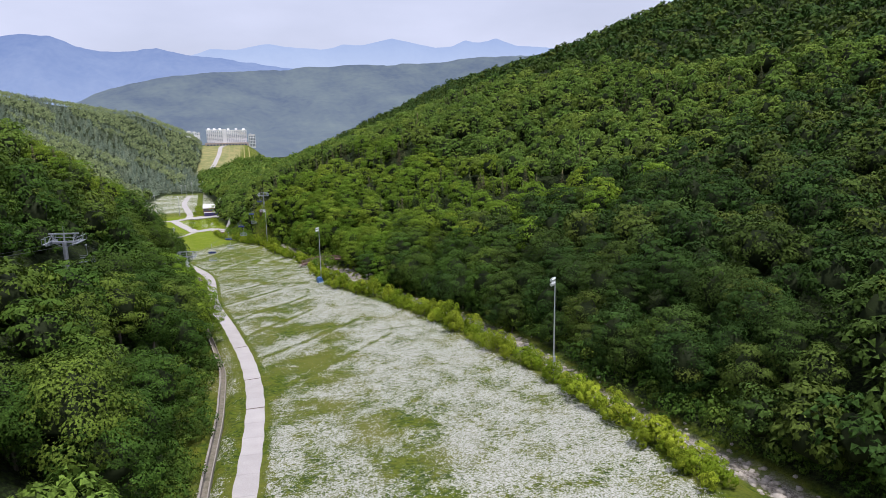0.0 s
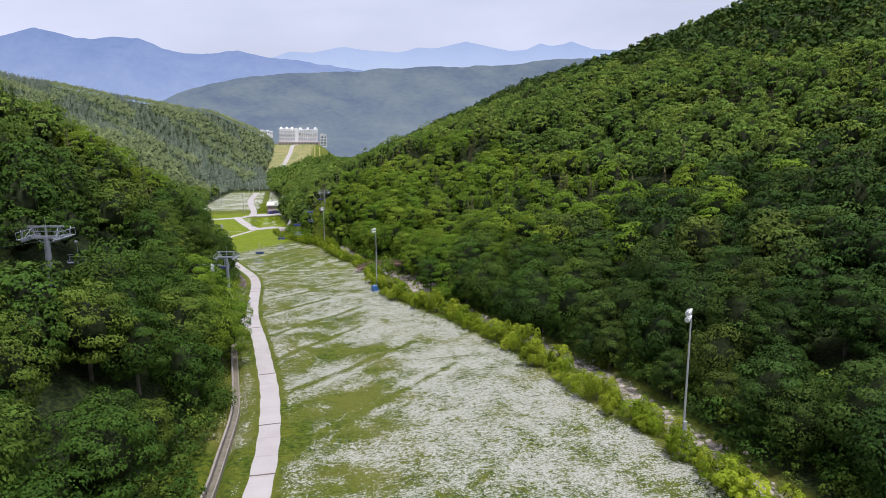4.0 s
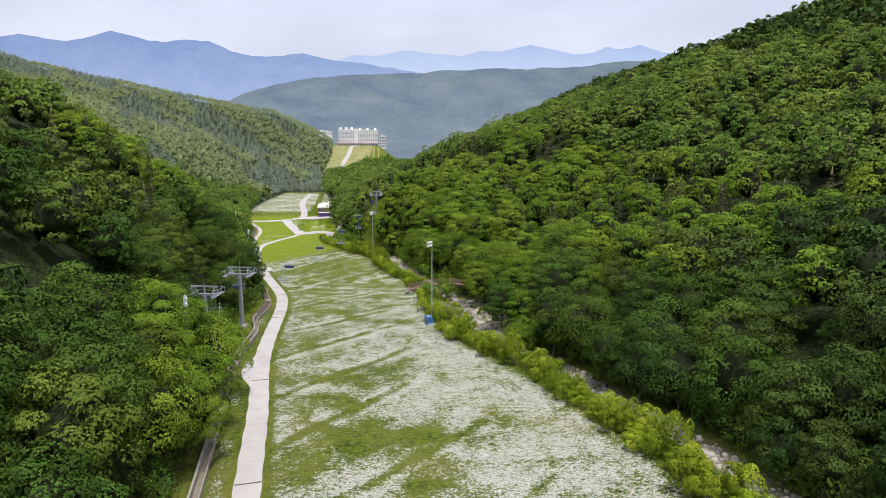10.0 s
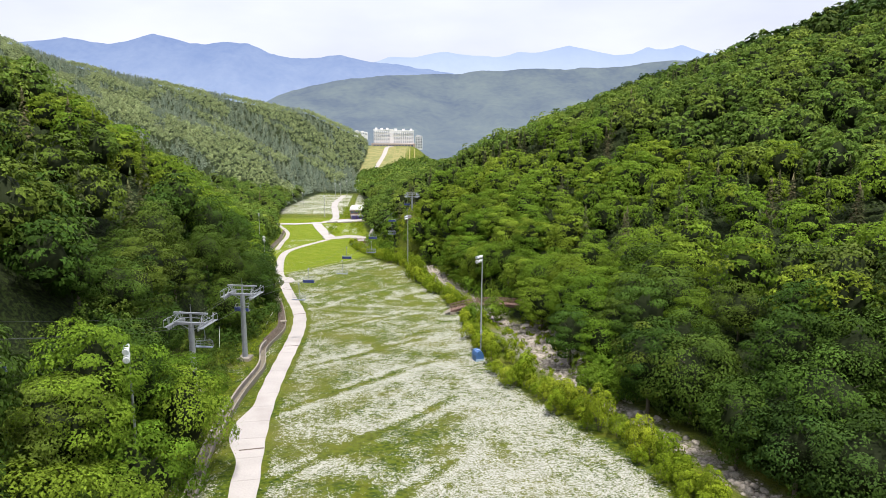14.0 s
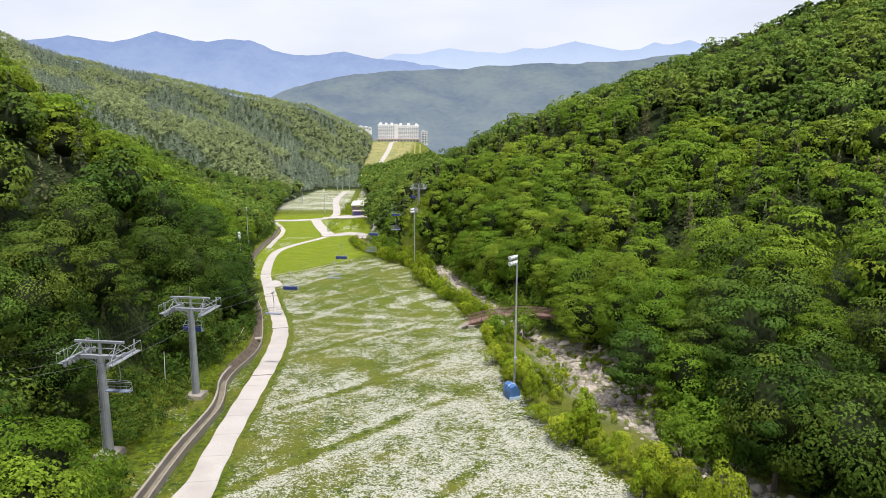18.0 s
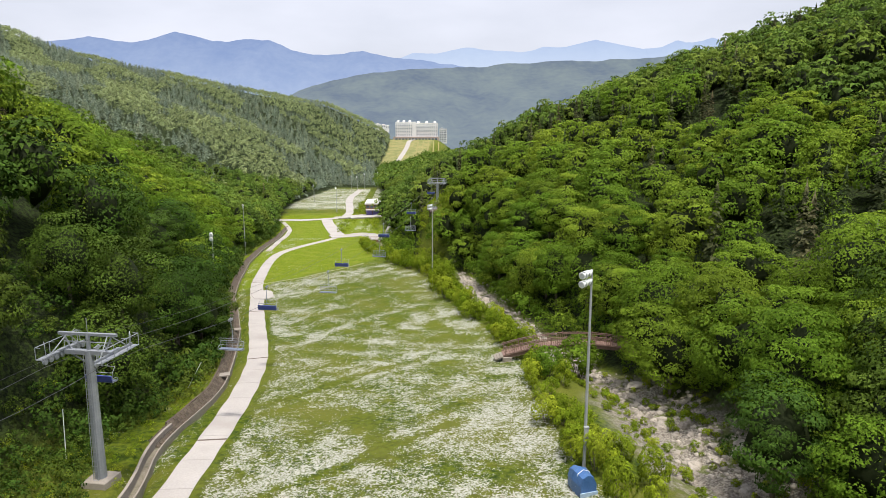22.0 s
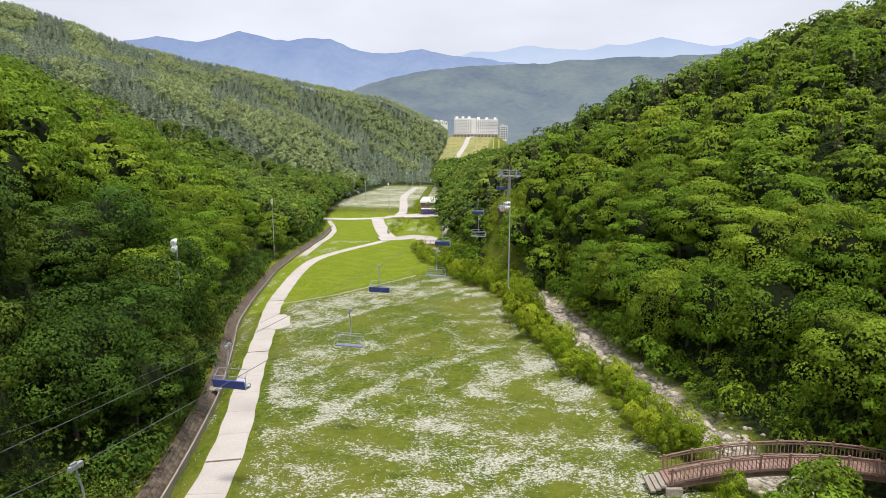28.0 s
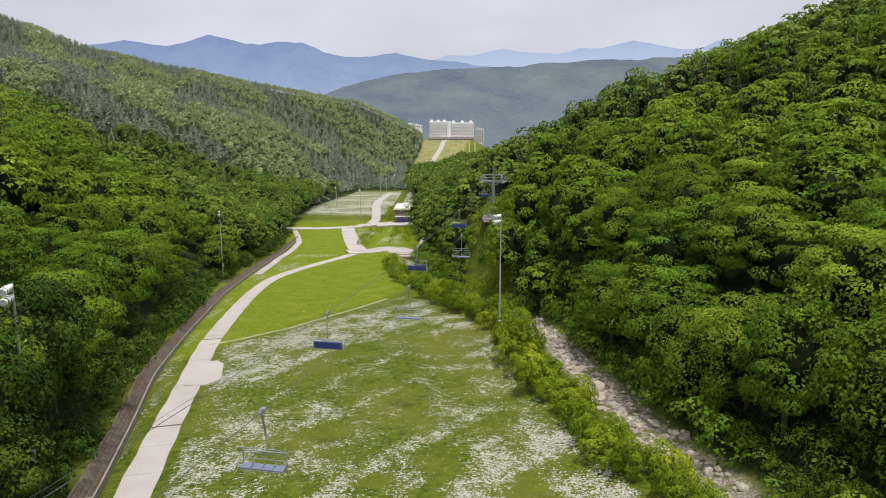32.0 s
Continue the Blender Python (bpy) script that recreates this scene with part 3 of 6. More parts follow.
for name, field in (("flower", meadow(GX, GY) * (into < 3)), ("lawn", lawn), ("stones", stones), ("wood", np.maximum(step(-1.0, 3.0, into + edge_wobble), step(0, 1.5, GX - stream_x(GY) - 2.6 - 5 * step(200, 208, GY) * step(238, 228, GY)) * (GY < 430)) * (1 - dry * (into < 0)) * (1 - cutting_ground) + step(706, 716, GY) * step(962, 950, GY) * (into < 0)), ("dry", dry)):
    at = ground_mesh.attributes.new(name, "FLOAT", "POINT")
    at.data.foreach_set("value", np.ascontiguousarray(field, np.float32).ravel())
ground = tagged(new("ground", ground_mesh), "valley ground with daisy meadow, mown lawn and woodland floor", "ground", kind="structure")


# ---------------------------------------------------------------- far ranges
def range_mesh(name, xs, zs, y0, material, seed, rough=18.0, depth=900.0):
    """A ridge with spurs running down towards the valley."""
    n, k = 520, 24
    x = np.linspace(xs[0], xs[-1], n)
    crest = np.interp(x, xs, zs) + (fbm(x / 60, x * 0, seed + 3, 4) - 0.5) * rough * 1.2
    u = np.linspace(0, 1, k)
    X, U = np.meshgrid(x, u)
    C = np.tile(crest, (k, 1))
    spur = fbm(X / 230 + U * 1.5, U * 2.2, seed, 4) - 0.5
    Z = -60 + (C + 60) * (1 - U ** 0.9) + spur * (C + 60) * 0.55 * np.sin(np.pi * np.clip(U, 0, 1)) + (fbm(X / 45, U * 9, seed + 5, 3) - 0.5) * rough * (0.25 + np.sin(np.pi * U))
    Y = y0 - depth * U + (fbm(X / 300, U, seed + 9, 2) - 0.5) * 120
    quad_ = np.arange(n * k).reshape(k, n)
    f = np.stack([quad_[:-1, :-1], quad_[1:, :-1], quad_[1:, 1:], quad_[:-1, 1:]], -1).reshape(-1, 4)
    return array_mesh(name, np.stack([X, Y, Z], -1).reshape(-1, 3), f, material, smooth=True)


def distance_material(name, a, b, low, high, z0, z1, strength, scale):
    """Wooded slopes with haze painted as emission, thicker lower down: a backdrop that gives off part of its own light.
    """
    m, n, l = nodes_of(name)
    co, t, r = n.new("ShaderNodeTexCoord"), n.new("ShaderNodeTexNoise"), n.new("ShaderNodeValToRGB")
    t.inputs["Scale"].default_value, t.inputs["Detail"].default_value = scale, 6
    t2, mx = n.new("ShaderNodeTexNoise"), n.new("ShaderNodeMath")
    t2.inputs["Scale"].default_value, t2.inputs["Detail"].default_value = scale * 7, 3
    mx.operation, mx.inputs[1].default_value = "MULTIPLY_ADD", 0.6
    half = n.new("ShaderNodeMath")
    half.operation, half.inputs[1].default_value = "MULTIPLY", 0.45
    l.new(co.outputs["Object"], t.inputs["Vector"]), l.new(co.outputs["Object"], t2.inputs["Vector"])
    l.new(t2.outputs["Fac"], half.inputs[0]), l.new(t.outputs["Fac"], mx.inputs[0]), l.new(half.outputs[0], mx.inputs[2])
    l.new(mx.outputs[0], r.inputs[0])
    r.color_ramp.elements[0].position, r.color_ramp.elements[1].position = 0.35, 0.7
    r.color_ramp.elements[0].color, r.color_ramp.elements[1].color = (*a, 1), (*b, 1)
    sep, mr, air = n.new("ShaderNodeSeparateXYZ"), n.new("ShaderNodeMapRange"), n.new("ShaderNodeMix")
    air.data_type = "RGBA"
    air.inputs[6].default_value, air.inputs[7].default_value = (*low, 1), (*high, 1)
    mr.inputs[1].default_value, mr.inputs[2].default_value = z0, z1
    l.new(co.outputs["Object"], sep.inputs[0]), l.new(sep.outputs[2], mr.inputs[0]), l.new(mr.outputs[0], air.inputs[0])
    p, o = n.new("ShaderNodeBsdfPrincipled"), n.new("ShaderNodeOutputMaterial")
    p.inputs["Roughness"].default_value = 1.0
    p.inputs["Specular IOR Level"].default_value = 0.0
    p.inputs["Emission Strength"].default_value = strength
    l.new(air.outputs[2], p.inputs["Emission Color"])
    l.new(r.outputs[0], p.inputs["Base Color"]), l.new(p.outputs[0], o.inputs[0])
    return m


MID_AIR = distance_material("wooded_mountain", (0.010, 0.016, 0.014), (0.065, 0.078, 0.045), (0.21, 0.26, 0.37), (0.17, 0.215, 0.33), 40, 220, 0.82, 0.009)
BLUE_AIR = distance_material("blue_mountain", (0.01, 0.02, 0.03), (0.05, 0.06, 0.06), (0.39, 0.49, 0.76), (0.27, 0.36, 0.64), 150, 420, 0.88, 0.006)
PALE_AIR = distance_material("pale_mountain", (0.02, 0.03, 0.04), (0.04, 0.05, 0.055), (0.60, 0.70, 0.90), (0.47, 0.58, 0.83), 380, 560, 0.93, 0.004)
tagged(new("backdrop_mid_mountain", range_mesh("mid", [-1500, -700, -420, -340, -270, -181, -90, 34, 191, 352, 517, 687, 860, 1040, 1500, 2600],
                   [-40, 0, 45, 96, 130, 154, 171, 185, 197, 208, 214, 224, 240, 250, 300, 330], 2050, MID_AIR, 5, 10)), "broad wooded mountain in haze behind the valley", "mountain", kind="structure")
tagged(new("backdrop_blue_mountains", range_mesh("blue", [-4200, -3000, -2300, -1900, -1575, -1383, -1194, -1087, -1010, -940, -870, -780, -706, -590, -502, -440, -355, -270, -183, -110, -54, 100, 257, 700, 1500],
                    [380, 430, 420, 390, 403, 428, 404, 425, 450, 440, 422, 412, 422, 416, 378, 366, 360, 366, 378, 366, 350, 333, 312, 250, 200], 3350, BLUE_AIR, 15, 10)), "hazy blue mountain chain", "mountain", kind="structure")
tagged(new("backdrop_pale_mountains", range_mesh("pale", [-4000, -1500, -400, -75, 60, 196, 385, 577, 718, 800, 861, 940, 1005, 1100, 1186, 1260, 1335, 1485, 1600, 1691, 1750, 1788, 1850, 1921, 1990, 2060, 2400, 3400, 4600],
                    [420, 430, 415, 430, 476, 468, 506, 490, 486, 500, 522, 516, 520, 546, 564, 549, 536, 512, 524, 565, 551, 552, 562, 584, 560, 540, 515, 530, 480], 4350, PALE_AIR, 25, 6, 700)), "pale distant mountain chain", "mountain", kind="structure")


# ---------------------------------------------------------------- woods
rng = np.random.default_rng(7)


def leaf_cards(centres, normals, size, rng_, out=None):
    """Pointed leaf sprays, one bent-down triangle each; out: the way their tips point."""
    n = len(centres)
    nrm = normals / np.linalg.norm(normals, axis=1, keepdims=True)
    ref = rng_.normal(size=(n, 3)) if out is None else out + rng_.normal(size=(n, 3)) * 0.35
    w = np.cross(nrm, ref)
    w /= np.linalg.norm(w, axis=1, keepdims=True) + 1e-9
    u = np.cross(w, nrm)
    s = size * rng_.uniform(0.6, 1.3, (n, 1))
    a = centres + u * s * 0.95 - np.array([0, 0, 0.2]) * s
    b, c = centres - u * s * 0.55 + w * s * 0.7, centres - u * s * 0.5 - w * s * 0.66
    return np.stack([a, b, c], 1).reshape(-1, 3), np.arange(3 * n).reshape(-1, 3)


CORES = []
for fineness in (1, 2):
    core_bm = bmesh.new()
    bmesh.ops.create_icosphere(core_bm, subdivisions=fineness, radius=1.0)
    CORES.append((np.array([v.co[:] for v in core_bm.verts]), np.array([[v.index for v in f.verts] for f in core_bm.faces])))
    core_bm.free()


def unit(v):
    return v / (np.linalg.norm(v, axis=-1, keepdims=True) + 1e-9)


def crown_arrays(seed, clumps, cards, size, wide=3.9, base=1.6, high=8.8, flat=0.6, low=-0.75, tiers=0, core=1, tip=-0.2, lump_size=(0.27, 0.46)):
    """A broadleaf crown: leaf sprays on rounded clumps that cover a lobed egg, over a core painted dark as inner shade.
    tiers: how many level storeys the clumps gather in. Gives vertices, faces, tints and facing."""
    r = np.random.default_rng(seed)
    lobes = r.uniform(0, 6.28, 3)
    mid = np.array([0, 0, base + high * 0.42])
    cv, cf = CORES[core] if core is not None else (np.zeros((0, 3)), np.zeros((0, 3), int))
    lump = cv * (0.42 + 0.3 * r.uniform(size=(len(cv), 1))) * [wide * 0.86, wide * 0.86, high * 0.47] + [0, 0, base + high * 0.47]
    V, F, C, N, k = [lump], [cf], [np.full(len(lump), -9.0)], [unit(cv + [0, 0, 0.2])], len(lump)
    for i in range(clumps):
        up = low + (1 - low) * (i + r.uniform(0.1, 0.9)) / clumps
        if tiers:
            up = up * (1 - 0.75) + 0.75 * (np.floor(up * tiers) + 0.5) / tiers
        ang = i * 2.39996 + r.uniform(-0.5, 0.5)
        ring = math.sqrt(max(0.0, 1 - up * up))
        lobe = 1 + 0.16 * math.cos(2 * ang + lobes[0]) + 0.13 * math.cos(3 * ang + lobes[1])
        out = r.uniform(0.72, 1.0)
        c = np.array([math.cos(ang) * ring * wide * 0.8 * lobe * out, math.sin(ang) * ring * wide * 0.8 * lobe * out, base + high * (0.47 + 0.44 * up * out)])
        br = wide * r.uniform(*lump_size)
        way = unit(c - mid)
        d = unit(r.normal(size=(cards, 3)) + way * 0.75 + [0, 0, 0.35])
        pos = c + d * br * r.uniform(0.86, 1.06, (cards, 1)) * [1, 1, flat]
        face = unit(d * 0.9 + way * 0.35 + [0, 0, 0.3] + r.normal(size=(cards, 3)) * 0.16)
        v, f = leaf_cards(pos, face + r.normal(size=(cards, 3)) * 0.3, size, r, d + [0, 0, tip])
        V.append(v), F.append(f + k), C.append(np.full(len(v), r.uniform(0, 0.07))), N.append(np.repeat(face, 3, 0))
        k += len(v)
    return np.concatenate(V), np.concatenate(F), np.concatenate(C), np.concatenate(N)


def conifer_arrays(seed, tiers, per, size, wide=2.1, tall=11.0, rise=0.55):
    r = np.random.default_rng(seed)
    V, F, N, k = [], [], [], 0
    for i in range(tiers):
        u = (i + 0.5) / tiers
        z = 1.2 + (tall - 1.6) * u
        rad = wide * (1 - u) ** 0.85 + 0.15
        ang = r.uniform(0, 6.28) + np.arange(per) * 2 * math.pi / per + r.uniform(-0.3, 0.3, per)
        rr = rad * r.uniform(0.3, 0.8, per)
        way = np.stack([np.cos(ang), np.sin(ang), np.full(per, -0.25)], -1)
        pos = np.stack([np.cos(ang) * rr, np.sin(ang) * rr, z + r.uniform(-0.4, 0.4, per)], -1)
        nrm = np.stack([np.cos(ang) * 0.4, np.sin(ang) * 0.4, np.full(per, 0.9)], -1) + r.normal(size=(per, 3)) * 0.12
        v, f = leaf_cards(pos, nrm, size * (1.2 - 0.65 * u), r, way)
        V.append(v), F.append(f + k)
        N.append(np.repeat(unit(np.stack([np.cos(ang) * 0.9, np.sin(ang) * 0.9, np.full(per, rise)], -1) + r.normal(size=(per, 3)) * 0.15), 3, 0))
        k += len(v)
    top = np.array([[0, 0, tall + 0.5], [0.3, 0, tall - 1], [-0.2, 0.25, tall - 1], [-0.2, -0.25, tall - 1]])
    V.append(top), F.append(np.array([[0, 1, 2], [0, 2, 3], [0, 3, 1]]) + k), N.append(unit(top * [1, 1, 0] + [0, 0, 0.6]))
    V, F, N = np.concatenate(V), np.concatenate(F), np.concatenate(N)
    return V, F, np.zeros(len(V)), N


def planted(kinds, pos, scale, pick, r):
    """Copies of the templates at many places: vertices, faces, a tint for every tree, and facing."""
    V, F, T, N, k = [], [], [], [], 0
    for i, (v, f, *more) in enumerate(kinds):
        at = np.where(pick == i)[0]
        if not len(at):
            continue
        ang = r.uniform(0, 6.283, len(at))
        c, s = np.cos(ang)[:, None], np.sin(ang)[:, None]
        sc = scale[at]
        x = (v[None, :, 0] * c - v[None, :, 1] * s) * sc[:, :1] + pos[at, :1]
        y = (v[None, :, 0] * s + v[None, :, 1] * c) * sc[:, :1] + pos[at, 1:2]
        z = v[None, :, 2] * sc[:, 1:2] + pos[at, 2:3]
        V.append(np.stack([x, y, z], -1).reshape(-1, 3))
        F.append((f[None] + (np.arange(len(at)) * len(v))[:, None, None] + k).reshape(-1, 3))
        T.append(np.repeat(r.uniform(0, 1, len(at)), len(v)) + (np.tile(more[0], len(at)) if more else 0))
        if more:
            n = more[1][None]
            N.append(np.stack([n[..., 0] * c - n[..., 1] * s, n[..., 0] * s + n[..., 1] * c, np.broadcast_to(n[..., 2], x.shape)], -1).reshape(-1, 3))
        k += len(at) * len(v)
    return np.concatenate(V), np.concatenate(F), np.concatenate(T), np.concatenate(N) if N else None


def jitter(x0, x1, y0, y1, gap, r):
    xs, ys = np.arange(x0, x1, gap), np.arange(y0, y1, gap * 0.87)
    X, Y = np.meshgrid(xs, ys)
    X = X + (np.arange(len(ys)) % 2)[:, None] * gap / 2
    return (X + r.uniform(-0.42, 0.42, X.shape) * gap).ravel(), (Y + r.uniform(-0.42, 0.42, Y.shape) * gap).ravel()


def open_wood(x, y):
    """Keeps the lift's cutting and the masts free of trees."""
    cut = (np.abs(x - lift_x(y)) < 4.2) & (y > 186) & (y < 325)
    cut |= (np.abs(x - lift_x(y) - 0.5) < 5.5) & (y > 118) & (y <= 186)
    cut |= (np.abs(x - lift_x(y)) < 5.0) & (y > 320) & (y < 372)
    cut |= np.hypot(x - 24.4, y - 359) < 5
    return ~cut


x, y = jitter(-180, 230, -30, 640, 7.0, rng)
_, s = canopy(x, y)
def in_sight(x_, y_):
    """The stretch of the valley sides that the flight looks over."""
    return (x_ > -22 - np.maximum(0.34 * y_, 0.7 * (y_ - 195))) & (y_ > x_ / 1.38 - 22)


ok = (s > np.where(x > 20, np.where(y > 235, -1.5, -3.5), 1.2)) & (s < 160) & in_sight(x, y) & open_wood(x, y) & ~((y > 505) & (y < 560) & (x > -10) & (x < 3.5)) & ~((y > 520) & (y < 545) & (x < 17) & (x > -10))
x, y, s = x[ok], y[ok], s[ok]
lead = (s < np.where(x > 20, 16, 13)) & (y > 60) & (y < 325)
grove = np.array([(-7.5, 170), (-5.6, 163.5), (-8.6, 160), (-4.8, 150), (-8.4, 149), (-4.3, 143), (-6.2, 137), (-9.2, 154), (-12.6, 254.5), (-15.4, 257), (-12.2, 248), (-14.6, 251), (-17, 261), (-13.6, 243)])
lx, ly = np.concatenate([x[lead], grove[:, 0]]), np.concatenate([y[lead], grove[:, 1]])
near_pos = np.stack([lx, ly, ground_z(lx, ly)], -1)
mx, my, msd = x[~lead], y[~lead], s[~lead]

# nearest trees, one by one
TRUNKS, CROWNS = [], []
for i in range(6):
    shape = (4.1 + 0.4 * (i % 3), 0.7, 9.8, (0.5, 0.36, 0.62)[i % 3], -0.75, (5, 4, 0)[i % 3], 1, -0.2, (0.25, 0.42))
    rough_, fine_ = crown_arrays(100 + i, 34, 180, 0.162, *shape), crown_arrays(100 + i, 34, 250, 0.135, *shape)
    CROWNS.append([array_mesh("crown", *c[:2], leaf, *c[2:]) for c, leaf in ((rough_, LEAF_LIT), (rough_, LEAF_SHADED), (rough_, LEAF_CLOUDED), (fine_, LEAF_SHADED))])
    sh = Shape()
    r = random.Random(i)
    sh.rod((0, 0, -0.6), (0.1, 0.05, 3.2), 0.24, 0.17, 7).rod((0.1, 0.05, 3.2), (-0.1, 0.1, 7.6), 0.17, 0.06, 6)
    for j in range(6):
        a, z = j * 1.1 + r.uniform(0, 0.5), 2.9 + 0.6 * j
        sh.rod((0, 0, z), (math.cos(a) * 2.1, math.sin(a) * 2.1, z + 1.5), 0.08, 0.02, 5)
    TRUNKS.append(sh.mesh("trunk", BARK))
SIDE = {True: ("leafy broadleaf tree below the steep slope across the stream", "trees across the stream"),
        False: ("leafy broadleaf tree at the edge of the wood beside the ditch", "trees beside the ditch")}
templates = {}
for i in range(6):
    for side in (True, False):
        t = thing("broadleaf_tree", pose(0, 0, -500), SIDE[side][0], "tree", SIDE[side][1])
        part("trunk", TRUNKS[i], t), part("crown", CROWNS[i][0 if side else 1], t)
        templates[i, side] = t
used = set()
for k, (px, py, pz) in enumerate(near_pos):
    i, side = int(rng.integers(0, 6)), px > 20
    m = Matrix.LocRotScale((px, py, pz), Euler((0, 0, rng.uniform(0, 6.28))), None)
    sc = rng.uniform(0.85, 1.25) * (0.72 if rng.uniform() < 0.2 else 1.0)
    if k >= len(near_pos) - len(grove):
        sc = 1.04
    t = templates[i, side]
    if (i, side) in used:
        t = copy_thing(t, m)
    else:
        used.add((i, side))
        t.matrix_basis = m
    t.scale = (sc, sc, sc * rng.uniform(0.92, 1.1))
    crown = [o for o in t.children if o.name.startswith("crown")][0]
    # leaf copy by stretch: dark where shade falls, bright where sunlit
    stand = py + rng.uniform(-15, 15)
    if k >= len(near_pos) - len(grove) and py < 175:
        crown.data = CROWNS[i][0]
    elif side:
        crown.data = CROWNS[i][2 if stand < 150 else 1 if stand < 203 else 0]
    elif 128 < py < 258 and px > float(toe_l(py)) - 9:
        crown.data = CROWNS[i][3]
    else:
        crown.data = CROWNS[i][0 if stand > 258 else 1]

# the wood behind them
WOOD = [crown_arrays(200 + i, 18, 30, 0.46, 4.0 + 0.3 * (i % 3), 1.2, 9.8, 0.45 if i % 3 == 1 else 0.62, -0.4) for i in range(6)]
PINES = [conifer_arrays(240 + i, 17, 12, 0.5, 2.4, 11.5) for i in range(3)]
def plant_wood(name, sel, label, kinds, material, r, low=0.78, up=1.25):
    n = int(sel.sum())
    p = np.stack([mx[sel], my[sel], ground_z(mx[sel], my[sel])], -1)
    sc = r.uniform(low, up, (n, 1)) * np.concatenate([np.ones((n, 1)), r.uniform(0.9, 1.12, (n, 1))], 1)
    v, f, *more = planted(kinds, p, sc, r.integers(0, len(kinds), n), r)
    return tagged(new(name, array_mesh(name, v, f, material, *more)), label, "woodland", kind="stuff")
piney = (fbm(mx / 34, my / 34, 91, 3) > 0.66) & (rng.uniform(size=len(mx)) < 0.7)
close = (msd < np.where(mx > 0, 62, 44)) & (my > 55) & (my < 380)
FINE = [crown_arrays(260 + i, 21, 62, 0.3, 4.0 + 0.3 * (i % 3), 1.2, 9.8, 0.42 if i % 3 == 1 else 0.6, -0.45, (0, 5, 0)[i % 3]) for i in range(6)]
# right-hand stretch that takes the leaf colour with painted cloud shade
clouded = (mx > 0) & (my + rng.uniform(-30, 30, len(my)) < 165)
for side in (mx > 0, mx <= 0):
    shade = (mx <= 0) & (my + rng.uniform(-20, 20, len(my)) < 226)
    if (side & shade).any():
        plant_wood("wood", side & ~piney & close & shade, "dense broadleaf wood above the lift, shade painted into its leaves", FINE, LEAF_SHADED, rng)
    plant_wood("wood", side & ~piney & close & ~clouded & ~shade, "dense broadleaf wood low on the valley side, leaves painted sunlit", FINE, LEAF_LIT_WOOD, rng)
    plant_wood("wood", side & ~piney & ~close & ~clouded, "dense broadleaf wood covering the steep valley side", WOOD, LEAF_DEEP, rng)
    plant_wood("pine_stand", side & piney, "dark pines among the broadleaf wood", PINES, NEEDLE, rng, 0.8, 1.1)
plant_wood("oak_wood", ~piney & close & clouded, "broadleaf wood above the stream, shade painted into its leaves", FINE, LEAF_CLOUDED, rng)
plant_wood("oak_wood", ~piney & ~close & clouded, "broadleaf wood high above the stream, shade painted into its leaves", WOOD, LEAF_CLOUDED, rng)
# far woods on the upper slopes and on the next hill
mx, my = jitter(-420, 700, -60, 900, 8.8, rng)
_, msd = canopy(mx, my)
far_ok = (msd >= 160) & (msd < 585) & in_sight(mx, my) & ((mx > 0) | (my < 640))
UPPER = [crown_arrays(300 + i, 9, 8, 1.1, 5.0, 2.0, 8.8, 0.62, -0.2, 0, None) for i in range(4)]
plant_wood("upper_wood", far_ok & (mx > 0), "broadleaf wood high on the valley side, shade painted into its leaves", UPPER, LEAF_CLOUDED, rng)
plant_wood("upper_wood", far_ok & (mx <= 0), "broadleaf wood high on the valley side", UPPER, LEAF_DEEP, rng)
mx, my = jitter(-30, 320, 640, 1185, 7.5, rng)
_, msd = canopy(mx, my)
plant_wood("spur_wood", (msd > 0) & (msd < 160) & (mx > toe_r(my)) & (my < 1020), "broadleaf wood on the lower end of the spur", UPPER, LEAF_DEEP, rng)
mx, my = jitter(-700, 60, 600, 1230, 7.6, rng)
_, msd = canopy(mx, my)
hill = (mx < toe_l(my)) & (msd > 1) & (msd < 620) & in_sight(mx, my)
# facing tipped upward to flatten contrast as haze would
FIRS = [conifer_arrays(340 + i, 6, 6, 1.25, 3.9, 9.0, 1.0) for i in range(4)]
mixed = fbm((mx + 0.6 * my) / 42, (my - 0.6 * mx) / 150, 95, 3) > 0.54
foot = (mx > toe_l(my) - 2) & (mx < toe_r(my) + 4) & (my > 712) & (my < 952)
plant_wood("valley_wood", foot, "conifers closing the valley behind the far field, haze in their colour", FIRS, HAZE_NEEDLE, rng, 0.6, 0.95)
plant_wood("conifer_wood", hill & ~mixed, "blue-green conifer plantation covering the next hill, haze in its colour", FIRS, HAZE_NEEDLE, rng, 0.75, 1.1)
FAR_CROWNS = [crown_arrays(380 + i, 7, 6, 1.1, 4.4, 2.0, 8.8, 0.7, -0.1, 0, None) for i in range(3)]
plant_wood("conifer_wood", hill & mixed, "lighter broadleaf trees among the plantation, haze in their colour", FAR_CROWNS, HAZE_LEAF, rng, 0.65, 0.95)


# ---------------------------------------------------------------- concrete path
path = thing("path", pose(0, 0, 0), "pale concrete lane winding down the slope", "path", kind="structure")
WIDTH = 2.7
def lane_z(q):
    xc = float(path_x(q))
    return max(gz(xc - 1.35, q), gz(xc, q), gz(xc + 1.35, q)) + 0.03
slab_y = np.arange(-30, 424, 5.5)
